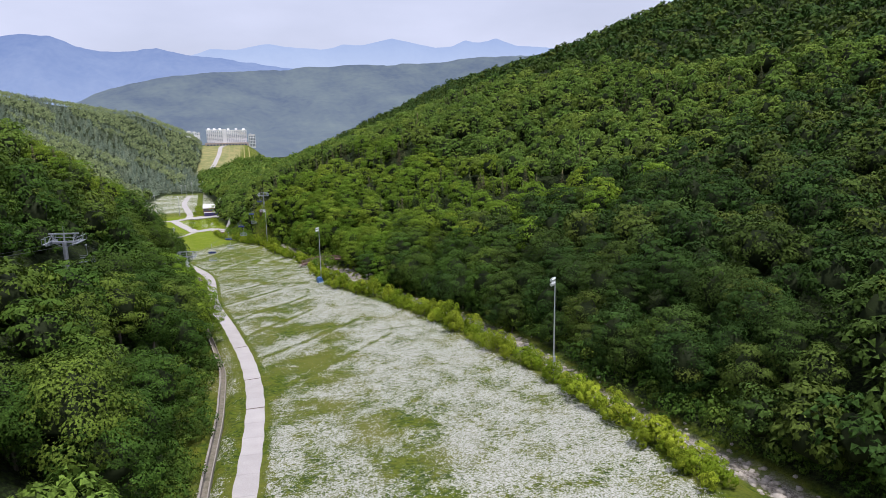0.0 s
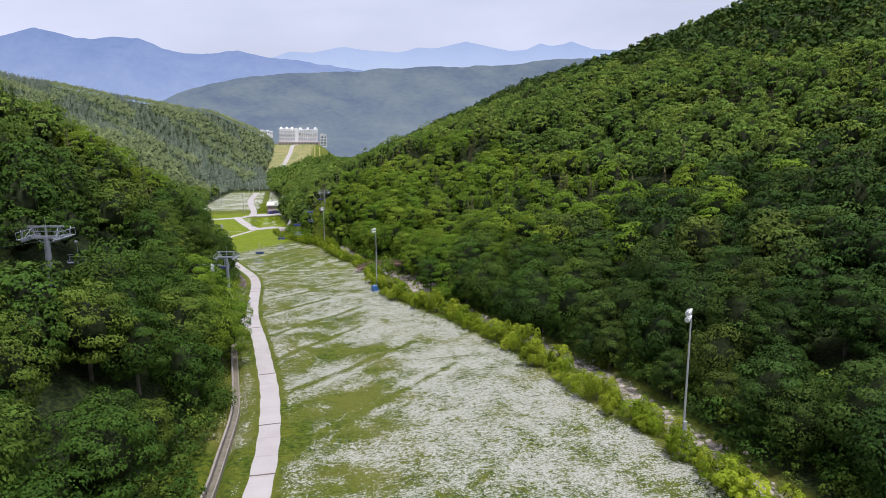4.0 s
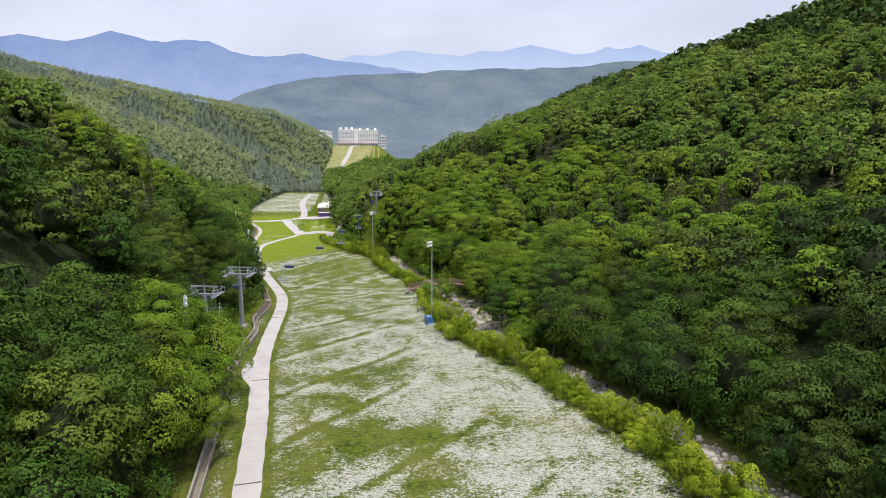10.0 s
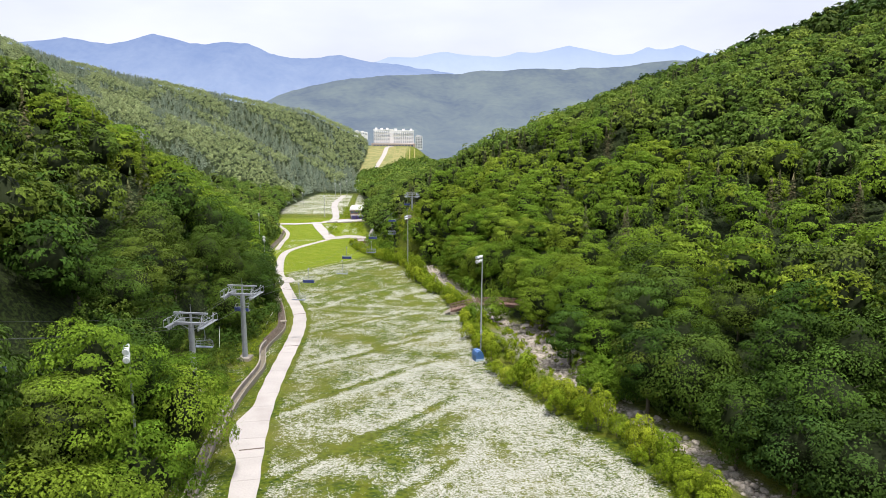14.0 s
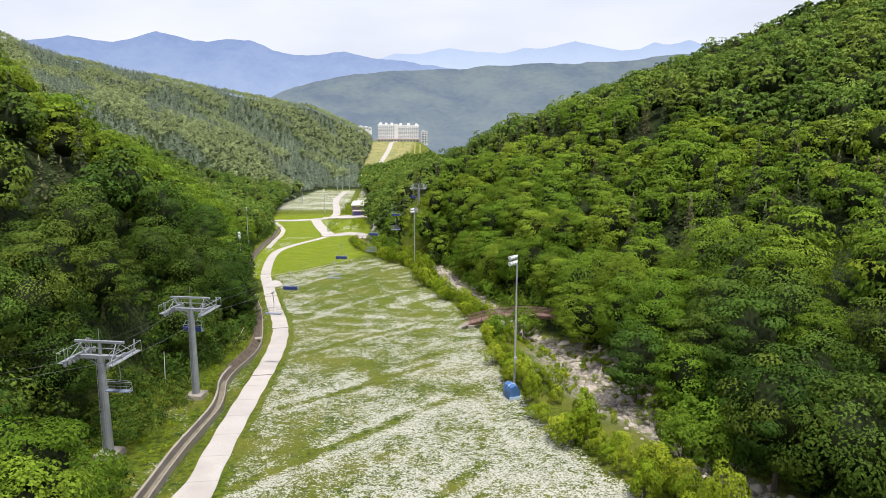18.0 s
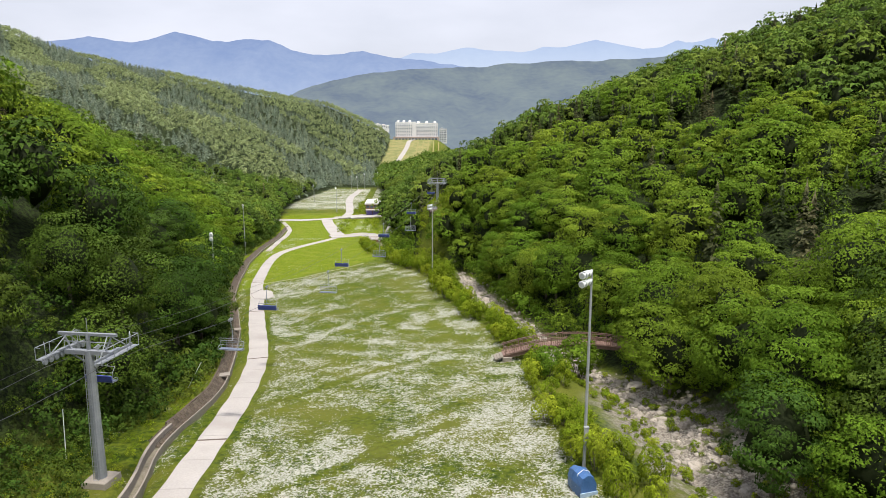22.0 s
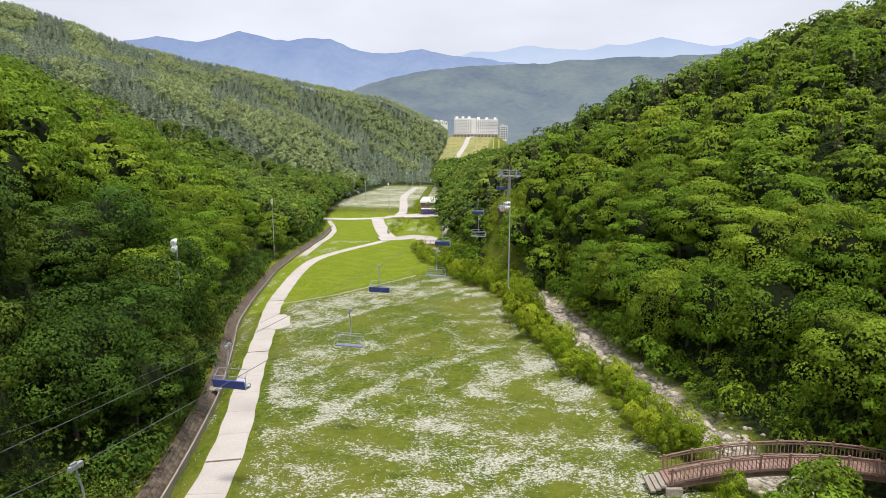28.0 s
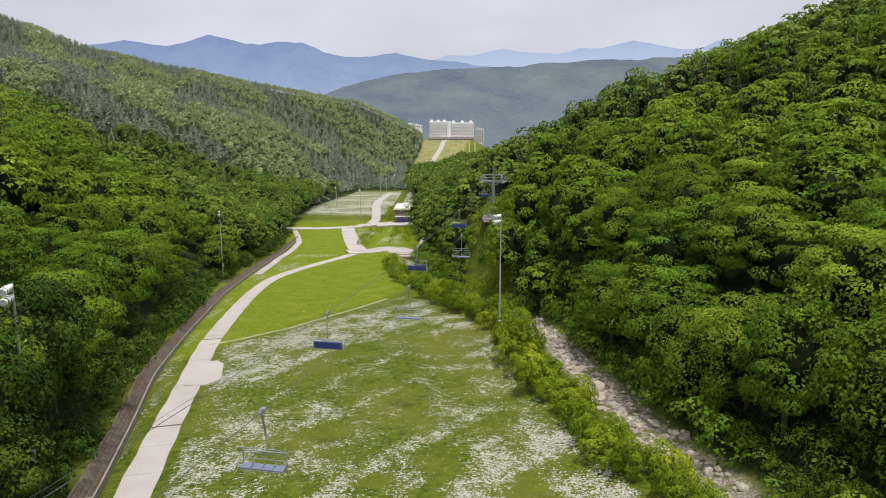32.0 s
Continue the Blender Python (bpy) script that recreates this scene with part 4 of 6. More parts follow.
for a, b in zip(slab_y, slab_y[1:]):
    qs = np.linspace(a + 0.02, b - 0.02, 5)
    L, R = [], []
    for q in qs:
        d = (float(path_x(q + 1)) - float(path_x(q - 1))) / 2
        k = 1 / math.hypot(1, d)
        xc, z = float(path_x(q)), lane_z(q)
        w = WIDTH / 2 + 0.06 * math.sin(q * 0.9)
        wl_ = w + 1.5 * float(step(9, 2, abs(q - 176)))
        L.append((xc - wl_ * k, q + wl_ * d * k, z)), R.append((xc + w * k, q - w * d * k, z))
    part("slab", Shape().strip(L, R, 0.3).mesh("slab", CONCRETE), path)
pad = Shape()
pad_v = [(-15.8, 299.0, 0), (-16.2, 295, 0), (-14.2, 289.4, 0)]
for cx_, cy_, a0 in ((-12.0, 290.3, -90), (-11.4, 291.8, -20), (-12.9, 297.4, 50), (-13.7, 298.3, 90)):
    pad_v += [(cx_ + 0.6 * math.cos(radians(a0 + o)), cy_ + 0.9 * math.sin(radians(a0 + o)), 0) for o in (-20, 10, 40)]
pad_z = lane_z(295) + 0.12
n_ = len(pad_v)
pad.add([(px, py, pad_z + 0.02 * (295 - py) * 3) for px, py, _ in pad_v] + [(px, py, pad_z - 0.4) for px, py, _ in pad_v], [tuple(range(n_))] + [(i, n_ + i, n_ + (i + 1) % n_, (i + 1) % n_) for i in range(n_)])
part("turning_bay", pad.mesh("turning_bay", CONCRETE), path)
for q in (97, 112, 135, 170.3, 216.5, 245, 277.2, 311):
    xc, d = float(path_x(q)), float(path_x(q + 1) - path_x(q - 1)) / 2
    m = Matrix.LocRotScale((xc, q, lane_z(q) + 0.004), Euler((0, 0, -math.atan(d) + 0.05)), None)
    part("drain_channel", Shape().box((0, 0, 0), (WIDTH, 0.16, 0.04)).box((0, -0.13, -0.01), (WIDTH, 0.06, 0.05)).mesh("drain", DITCH), path, "dark cross drain", m)


def road(name, pts, width, label, lift=0.12, cover=CONCRETE):
    """A side road laid over the ground along a few plan points."""
    P, n = [], len(pts)
    for (x0, y0), (x1, y1) in zip(pts, pts[1:]):
        for u in np.linspace(0, 1, 8, endpoint=False):
            P.append((x0 + (x1 - x0) * u, y0 + (y1 - y0) * u))
    P.append(pts[-1])
    P = [((P[max(i - 2, 0)][0] + 2 * p[0] + P[min(i + 2, len(P) - 1)][0]) / 4, (P[max(i - 2, 0)][1] + 2 * p[1] + P[min(i + 2, len(P) - 1)][1]) / 4) for i, p in enumerate(P)]
    L, R = [], []
    for i, p in enumerate(P):
        a, b = P[max(i - 1, 0)], P[min(i + 1, len(P) - 1)]
        d = Vector((b[0] - a[0], b[1] - a[1])).normalized()
        z = max(gz(p[0] + o * d.y, p[1] - o * d.x) for o in (-width / 2, 0, width / 2)) + lift
        L.append((p[0] - d.y * width / 2, p[1] + d.x * width / 2, z)), R.append((p[0] + d.y * width / 2, p[1] - d.x * width / 2, z))
    return tagged(new(name, Shape().strip(L, R, 0.6).mesh(name, cover)), label, "road", kind="structure")


road("road", [(-14, 420), (-8, 422), (-3, 428), (6, 431.5), (14, 436)], 7, "pale concrete road crossing the stream bridge")
road("road", [(-11, 426), (-14, 440), (-18, 462), (-22, 486), (-26, 512)], 5.5, "pale concrete road up to the lodge junction")
road("road", [(-60, 506), (-47, 507), (-36, 508), (-28, 514), (-20, 518), (-10, 524), (-1, 531)], 6, "pale concrete road past the lodge")
road("road", [(-17, 522), (-15.6, 535), (-18, 565), (-21.5, 600), (-22.5, 630), (-21, 660), (-19, 690)], 4.5, "pale gravel road along the far field")
road("road", [(-28.5, 372), (-31, 405), (-32, 426), (-34.5, 450), (-41, 478), (-47, 500)], 1.9, "narrow lane at the foot of the wood")
road("road", [(-4, 935), (7.7, 1020), (17, 1100), (21, 1160), (30, 1172)], 6, "pale road climbing the hotel slope", 0.3)
road("footpath", [(-17.5, 307.5), (-13, 312.5), (-8, 319.5), (-1.5, 332), (4.6, 344)], 0.6, "narrow trodden pale trail along the lawn edge", 0.03, surface("trodden_earth", (0.15, 0.18, 0.03), (0.38, 0.37, 0.24), 0.95, 0.7, 3, 0.3))
road("road", [(-15, 519.5), (-8, 521.5), (0, 522.5), (8, 522)], 11, "pale concrete apron in front of the lodge", 0.16)


# ---------------------------------------------------------------- ditch with stone lining beside the lane
ditch = thing("ditch", pose(0, 0, 0), "stone-lined drainage ditch along the edge of the wood", "ditch", kind="structure")
DY = np.arange(60, 470, 2.0)
def ditch_pt(q, off, dz):
    d = float(ditch_x(q + 1) - ditch_x(q - 1)) / 2
    k = 1 / math.hypot(1, d)
    xc = float(ditch_x(q))
    z = float(slope(np.array(q)))
    return (xc + off * k, q - off * d * k, z + dz)
part("floor", Shape().strip([ditch_pt(q, 0.0, -0.42) for q in DY], [ditch_pt(q, 0.42, -0.42) for q in DY], 0.3).mesh("ditch_floor", DITCH), ditch, "ditch bottom, its shade painted dark brown")
part("kerb", Shape().strip([ditch_pt(q, 0.40, 0.08) for q in DY], [ditch_pt(q, 0.52, 0.08) for q in DY], 1.1).mesh("kerb", KERB), ditch, "pale concrete kerb")
bank = Shape()
LOWER, UPPER_ = DY[DY >= 220], DY[DY <= 221]
bank.strip([ditch_pt(q, -1.02, 0.52 + 0.08 * math.sin(q * 0.7)) for q in LOWER], [ditch_pt(q, -0.82, 0.5 + 0.08 * math.sin(q * 0.7)) for q in LOWER], 1.3)
bank.strip([ditch_pt(q, -0.84, 0.46) for q in LOWER], [ditch_pt(q, 0.04, -0.44) for q in LOWER], 0.0)
part("wall", Shape().strip([ditch_pt(q, -0.55, 0.4 + 0.05 * math.sin(q * 0.5)) for q in UPPER_], [ditch_pt(q, -0.3, 0.4 + 0.05 * math.sin(q * 0.5)) for q in UPPER_], 1.2).mesh("wall", KERB), ditch, "weathered pale concrete wall")
part("bed", Shape().strip([ditch_pt(q, -0.32, -0.36) for q in UPPER_], [ditch_pt(q, 0.4, -0.40) for q in UPPER_], 0.3).mesh("bed", surface("weedy_bed", (0.085, 0.085, 0.045), (0.24, 0.205, 0.165), 0.95, 1.1, 5, 0.8)), ditch, "weedy earth bed with stones")
part("lining", bank.mesh("lining", STONE), ditch)
stone_meshes = []
for i in range(4):
    r = random.Random(40 + i)
    w, h = 0.62 + 0.12 * i, 0.4
    ring = [(-w / 2 + r.uniform(0, .06), -h / 2 + r.uniform(0, .05)), (w / 2 - r.uniform(0, .06), -h / 2 + r.uniform(0, .05)), (w / 2 - r.uniform(0, .05), h / 2 - r.uniform(0, .06)), (-w / 2 + r.uniform(0, .05), h / 2 - r.uniform(0, .05))]
    sh = Shape()
    sh.add([(-0.04, a, b) for a, b in ring] + [(0.07 + r.uniform(-.02, .02), a * 0.86, b * 0.82) for a, b in ring], [(4, 5, 6, 7)] + [(j, (j + 1) % 4, 4 + (j + 1) % 4, 4 + j) for j in range(4)])
    stone_meshes.append(sh.mesh("stone", STONE))
r = random.Random(5)
for q in np.arange(216, 292, 0.78):
    for row in range(3):
        qq = q + 0.39 * (row % 2)
        a, b, c = Vector(ditch_pt(qq, -0.82, 0.44)), Vector(ditch_pt(qq, 0.0, -0.40)), Vector(ditch_pt(qq + 0.5, -0.82, 0.44))
        p = a.lerp(b, (row + 0.5) / 3)
        along, down = (c - a).normalized(), (a - b).normalized()
        out = along.cross(down).normalized()
        if out.x < 0:
            out = -out
        m = Matrix((out, along, out.cross(along))).transposed().to_4x4()
        m.translation = p
        part("stone", stone_meshes[r.randrange(4)], ditch, m=m)
for q in (237, 262):
    p = ditch_pt(q, -0.1, 0.2)
    slab = Shape().box((0, 0, 0), (1.5, 1.1, 0.16)).mesh("cover_slab", KERB)
    part("cover_slab", slab, ditch, "flat concrete slab bridging the ditch", Matrix.LocRotScale(p, Euler((0, 0, 0.3)), None))


# ---------------------------------------------------------------- shrubs, undergrowth, flowers
def shrub_meshes(seed, material, clumps=15, cards=88, size=0.105):
    v, f, *more = crown_arrays(seed, clumps, cards, size, 1.25, 0.0, 2.3, 0.9, -0.6, 0, None, 0.9)
    sh = Shape()
    r_ = random.Random(seed)
    for j in range(5):
        a = j * 1.26 + r_.uniform(0, 0.4)
        sh.rod((0, 0, -0.25), (math.cos(a) * 0.6, math.sin(a) * 0.6, 1.2), 0.03, 0.012, 4, False)
    return array_mesh("foliage", v, f, material, *more), sh.mesh("woody_base", BARK)


SHRUB_KINDS = [shrub_meshes(500 + i, SHRUB) for i in range(5)]
r = np.random.default_rng(31)
sx, sy = jitter(-5, 66, 50, 398, 2.2, r)
band = (sx > bush_x(sy) + 0.2) & (sx < np.minimum(stream_x(sy) - 3.0, bush_x(sy) + 5.5))
band &= ~((np.abs(sy - 241.4) < 2.6) & (sx > 27)) & (np.hypot(sx - 30, sy - 203.8) > 2.6)
band &= (vnoise(sx / 3.0, sy / 6.0, 17) > 0.2 + 0.3 * step(3.0, 5.0, sx - bush_x(sy))) | (r.uniform(size=len(sx)) < 0.25)
sx, sy = sx[band], sy[band]
by_bridge = np.argsort(np.abs(sy - 240))
keep, rest = by_bridge[:290], by_bridge[290:]
first = {}
for px, py in zip(sx[keep], sy[keep]):
    i = int(r.integers(0, 5))
    m = Matrix.LocRotScale((px, py, gz(px, py)), Euler((0, 0, r.uniform(0, 6.28))), None)
    if i not in first:
        t = thing("shrub", m, "bright yellow-green willow shrub on the stream bank", "shrub", "shrubs along the stream")
        part("foliage", SHRUB_KINDS[i][0], t), part("woody_base", SHRUB_KINDS[i][1], t)
        first[i] = t
    else:
        t = copy_thing(first[i], m)
    sc = r.uniform(0.6, 1.25) * (1.35 if r.uniform() < 0.12 else 1.0)
    t.scale = (sc * r.uniform(0.8, 1.15), sc, sc * r.uniform(0.8, 1.6))
HEDGE = [crown_arrays(540 + i, 12, 44, 0.17, 1.3, 0.0, 2.3, 0.9, -0.6, 0, None, 0.9) for i in range(4)]
hp = np.stack([sx[rest], sy[rest], ground_z(sx[rest], sy[rest])], -1)
hv, hf, *ht = planted(HEDGE, hp, r.uniform(0.55, 1.35, (len(rest), 1)) * np.concatenate([np.ones((len(rest), 1)), r.uniform(0.85, 1.4, (len(rest), 1))], 1), r.integers(0, 4, len(rest)), r)
tagged(new("hedge_shrubs", array_mesh("hedge_shrubs", hv, hf, SHRUB, *ht)), "bright willow scrub running on along the stream bank", "shrubs", kind="stuff")
bx_, by_ = r.uniform(35, 52, 320), r.uniform(196, 238, 320)
clear = (np.abs(bx_ - stream_x(by_) - 2) < 7) & (np.abs(bx_ - stream_x(by_)) > 1.0)
bx_, by_ = bx_[clear], by_[clear]
bv, bf, *bt = planted(HEDGE, np.stack([bx_, by_, ground_z(bx_, by_)], -1), r.uniform(0.15, 0.42, (len(bx_), 1)) * np.ones((1, 2)), r.integers(0, 4, len(bx_)), r)
tagged(new("bed_scrub", array_mesh("bed_scrub", bv, bf, SHRUB, *bt)), "low green scrub growing through the stream gravel", "scrub", kind="stuff")
# larger bushes by the footbridge and over the lower stream bed
BIG_BUSH = shrub_meshes(520, LEAF_LIT, 18, 110, 0.1)[0]
for px, py, sc in ((38.2, 236.6, 2.3), (47.2, 233.5, 2.2), (33.5, 232.5, 1.6), (50.0, 228.0, 2.1), (51.5, 221.5, 2.0),
                   (45.6, 192.2, 1.7), (47.6, 193.8, 1.9), (48.4, 190.4, 2.1), (44.4, 188.6, 1.8), (46.6, 186.8, 2.0)):
    t = copy_thing(first[0], Matrix.LocRotScale((px, py, gz(px, py)), Euler((0, 0, px)), None))
    t.scale = (sc, sc, sc * 1.05)
    tagged(t, "large rounded green bush beside the timber footbridge" if py > 210 else "large rounded green bush overgrowing the stony stream bed")
    [o for o in t.children if o.name.startswith("foliage")][0].data = BIG_BUSH
BUSH = [crown_arrays(560 + i, 9, 34, 0.135, 1.5, 0.0, 2.1, 0.8, -0.4, 0, None, 0.3) for i in range(4)]
def undergrowth(name, x_, y_, label, material, lo=0.7, hi=1.5):
    p = np.stack([x_, y_, ground_z(x_, y_)], -1)
    n = len(x_)
    v, f, *more = planted(BUSH, p, r.uniform(lo, hi, (n, 1)) * np.concatenate([np.ones((n, 1)), r.uniform(0.8, 1.3, (n, 1))], 1), r.integers(0, 4, n), r)
    return tagged(new(name, array_mesh(name, v, f, material, *more)), label, "undergrowth", kind="stuff")
ux, uy = jitter(-70, 80, 40, 480, 2.8, r)
_, us = canopy(ux, uy)
right_foot = (ux > 0) & (us > -12) & (us < np.where((uy > 315) & (uy < 420), 24, 7)) & (ux > stream_x(uy) + 1.9 + 1.2 * vnoise(uy / 5, uy * 0, 3) + 5 * step(200, 208, uy) * step(238, 228, uy)) & ~((np.abs(uy - 241.4) < 2) & (ux < 49))
cutting = (np.abs(ux - lift_x(uy)) < 7.5) & (uy > 322) & (uy < 435) & (us > -2)
upper_foot = right_foot & ~cutting & (uy < 195)
undergrowth("undergrowth", ux[upper_foot], uy[upper_foot], "leafy undergrowth below the right-hand wood, shade painted into its leaves", LEAF_SHADED, 0.9, 2.0)
lower_foot = right_foot & ~cutting & (uy >= 195)
undergrowth("undergrowth", ux[lower_foot], uy[lower_foot], "leafy green undergrowth at the foot of the wood", LEAF_LIT, 0.9, 2.0)
cx, cy = jitter(5, 50, 318, 385, 1.45, r)
_, cs = canopy(cx, cy)
cutting = (np.abs(cx - lift_x(cy)) < 6.5) & (cs > -4) & (np.hypot(cx - 24.4, cy - 359) > 2.6)
undergrowth("cutting_scrub", cx[cutting], cy[cutting], "light green scrub in the lift cutting", SHRUB, 0.45, 0.9)
left_foot = (ux < 0) & (us > -1.5) & (us < np.where((uy > 115) & (uy < 300), 14, 5)) & (ux < ditch_x(uy) - 1.9) & ~((uy > 180) & (uy < 216) & (us < 1))
left_foot |= (ux < -12.6 - 0.12 * (uy - 186)) & (ux > -30) & (uy > 176) & (uy < 220) & (np.hypot(ux - lift_x(190.8), uy - 190.8) > 3.4)
undergrowth("undergrowth", ux[left_foot], uy[left_foot], "dark leafy undergrowth beside the ditch", LEAF_SHADED, 0.8, 1.7)
tx, ty = jitter(-18, -5, 178, 240, 1.3, r)
weedy = (tx < ditch_x(ty) - 1.0) & (np.hypot(tx - lift_x(207.8), ty - 207.8) > 1.8) & (np.hypot(tx - lift_x(190.8), ty - 190.8) > 1.8)
low_weeds = weedy & (r.uniform(size=len(tx)) < 0.7)
undergrowth("tall_weeds", tx[low_weeds], ty[low_weeds], "tall weeds round the lift towers", SHRUB, 0.16, 0.4)
thicket = weedy & (tx < ditch_x(ty) - 2.6 - 2.5 * vnoise(ty / 7, ty * 0, 5)) & (r.uniform(size=len(tx)) < 0.6)
undergrowth("thicket", tx[thicket], ty[thicket], "dark green thicket between the wood and the ditch", LEAF_SHADED, 0.4, 0.9)
aisle = (np.abs(ux - lift_x(uy) - 0.5) < 6) & (uy > 110) & (uy < 186) & (us > 6) & (np.hypot(ux - lift_x(128), uy - 128) > 2)
undergrowth("aisle_scrub", ux[aisle], uy[aisle], "scrub in the lift aisle through the wood", LEAF_SHADED, 0.6, 1.2)
ox, oy = jitter(-40, 4, 62, 345, 1.5, r)
_, os_ = canopy(ox, oy)
fringe = (ox < ditch_x(oy) - 1.9) & (ox > ditch_x(oy) - 4.0) & ~((oy > 182) & (oy < 232)) & (vnoise(oy / 9, oy * 0, 8) > 0.3)
undergrowth("ditch_fringe", ox[fringe], oy[fringe], "young leafy growth leaning over the ditch", LEAF_SHADED, 0.7, 1.3)
field_x, field_y = jitter(-45, 10, 425, 700, 2.6, r)
hedge = (np.abs(field_x + 12 + (field_y - 480) * 0.02) < 3.0) & (field_y < 508) & (field_y > 436) & (r.uniform(size=len(field_x)) < 0.5)
hedge |= (np.abs(field_x + 9) < 4) & (field_y > 526) & (field_y < 590)
hedge |= (np.abs(field_x - 1 + (field_y - 440) * 0.03) < 3.5) & (field_y > 446) & (field_y < 506) & (vnoise(field_x / 4, field_y / 9, 6) > 0.35)
undergrowth("roadside_scrub", field_x[hedge], field_y[hedge], "low scrub between the roads by the lodge", SHRUB, 0.4, 0.9)


def scatter(name, count, y0, y1, size, height, weight, material, label, category, seed, lean=0.5):
    """Countless small blades or blossoms: one folded triangle pair each."""
    q = np.random.default_rng(seed)
    X, Y = q.uniform(-22, 50, count * 5), q.uniform(y0, y1, count * 5)
    W = weight(X, Y)
    take = np.where(q.uniform(size=len(X)) < W)[0][:count]
    X, Y = X[take], Y[take]
    n = len(X)
    c = np.stack([X, Y, ground_z(X, Y) + height * q.uniform(0.5, 1.1, n)], -1)
    nrm = q.normal(size=(n, 3)) * lean + [0, 0, 1]
    v, f = leaf_cards(c, nrm, size, q)
    return tagged(new(name, array_mesh(name, v, f, material, np.repeat(q.uniform(0, 1, n), 3))), label, category, kind="stuff")


DAISY = surface("daisy_heads", (0.36, 0.36, 0.30), (0.54, 0.53, 0.48), 0.7, 0.7, 4, 0)
BLADE = surface("grass_blades", (0.05, 0.09, 0.008), (0.13, 0.18, 0.014), 0.8, 0.8, 4, 0)
not_lane = lambda x_, y_: (np.abs(x_ - path_x(y_)) > 1.6) & (x_ < bush_x(y_) + 1) & (x_ > ditch_x(y_) + 1.2) & ~((np.abs(y_ - 294.9) < 4.2) & (x_ < -10.9))
scatter("daisies", 170000, 62, 340, 0.062, 0.17, lambda a, b: (0.03 + 0.9 * np.clip((meadow(a, b) - 0.25) / 0.75, 0, 1)) * (0.2 + 0.8 * step(0.42, 0.6, fbm(a / 0.9, b / 0.9, 77, 2))) * not_lane(a, b), DAISY, "white ox-eye daisies in bloom", "flowers", 3)
scatter("meadow_grass", 60000, 62, 345, 0.065, 0.08, lambda a, b: (0.25 + 0.75 * (1 - meadow(a, b))) * not_lane(a, b) * step(4, -10, b - 337 - 1.9 * a), BLADE, "uncut meadow grass between the daisies", "grass", 4, 0.5)


# ---------------------------------------------------------------- stream stones
def boulder_mesh(seed):
    bm = bmesh.new()
    bmesh.ops.create_icosphere(bm, subdivisions=2, radius=1.0)
    q = random.Random(seed)
    o = Vector((q.uniform(0, 9), q.uniform(0, 9), q.uniform(0, 9)))
    for v in bm.verts:
        v.co *= 0.72 + 0.55 * noise.noise(v.co * 0.9 + o) + 0.15 * noise.noise(v.co * 2.6 + o)
        v.co.z *= 0.62
        v.co.x *= 1.25
    me = bpy.data.meshes.new("boulder")
    bm.to_mesh(me)
    bm.free()
    me.materials.append(BOULDER)
    return me


BOULDERS = [boulder_mesh(i) for i in range(6)]
r = np.random.default_rng(12)
n_made = 0
for k in range(900):
    q = 200 + 145 * r.uniform()
    off = r.normal() * 1.7 + (5 * r.uniform() if 205 < q < 236 else 0)
    px, size = float(stream_x(q)) + off * 0.8, abs(r.normal()) * 0.34 + 0.22
    if n_made >= 285 or (abs(q - 241.4) < 2.2 and size > 0.5):
        continue
    n_made += 1
    b = new("boulder", BOULDERS[k % 6])
    b.matrix_basis = Matrix.LocRotScale((px, q, gz(px, q) + size * 0.12), Euler((r.uniform(-.3, .3), r.uniform(-.3, .3), r.uniform(0, 6.28))), (size,) * 3)
    tagged(b, "pale grey-brown boulder in the dry stream bed", "boulder", "boulders in the stream")
LOW = []
for i in range(4):
    bm = bmesh.new()
    bmesh.ops.create_icosphere(bm, subdivisions=1, radius=1.0)
    q = random.Random(70 + i)
    V = np.array([[v.co.x * q.uniform(.8, 1.3), v.co.y * q.uniform(.7, 1.1), v.co.z * q.uniform(.45, .7)] for v in bm.verts])
    LOW.append((V, np.array([[w.index for w in f.verts] for f in bm.faces])))
    bm.free()
n = 2600
q = r.uniform(45, 400, n)
off = r.normal(size=n) * np.where(q < 200, 1.1, 1.5) + np.where((q > 203) & (q < 236), r.uniform(-1, 6, n), 0)
px = stream_x(q) + off
sc = (np.abs(r.normal(size=(n, 1))) * 0.22 + 0.12) * np.ones((n, 2))
v, f, t, _ = planted(LOW, np.stack([px, q, ground_z(px, q) + 0.04], -1), sc, r.integers(0, 4, n), r)
tagged(new("cobbles", array_mesh("cobbles", v, f, BOULDER, t)), "cobbles and gravel filling the stream bed", "stones", kind="stuff")


# ---------------------------------------------------------------- floodlight masts
def lamp_head():
    """A round floodlight: flared bowl with a rim, on a short yoke; it looks along -x and down."""
    sh = Shape()
    for a, b, r0, r1 in (((0.30, 0, 0.12), (0.12, 0, 0.05), 0.10, 0.20), ((0.12, 0, 0.05), (-0.12, 0, -0.05), 0.20, 0.31), ((-0.12, 0, -0.05), (-0.17, 0, -0.07), 0.33, 0.33)):
        sh.rod(a, b, r0, r1, 12)
    return sh.mesh("lamp_head", PALE, True)


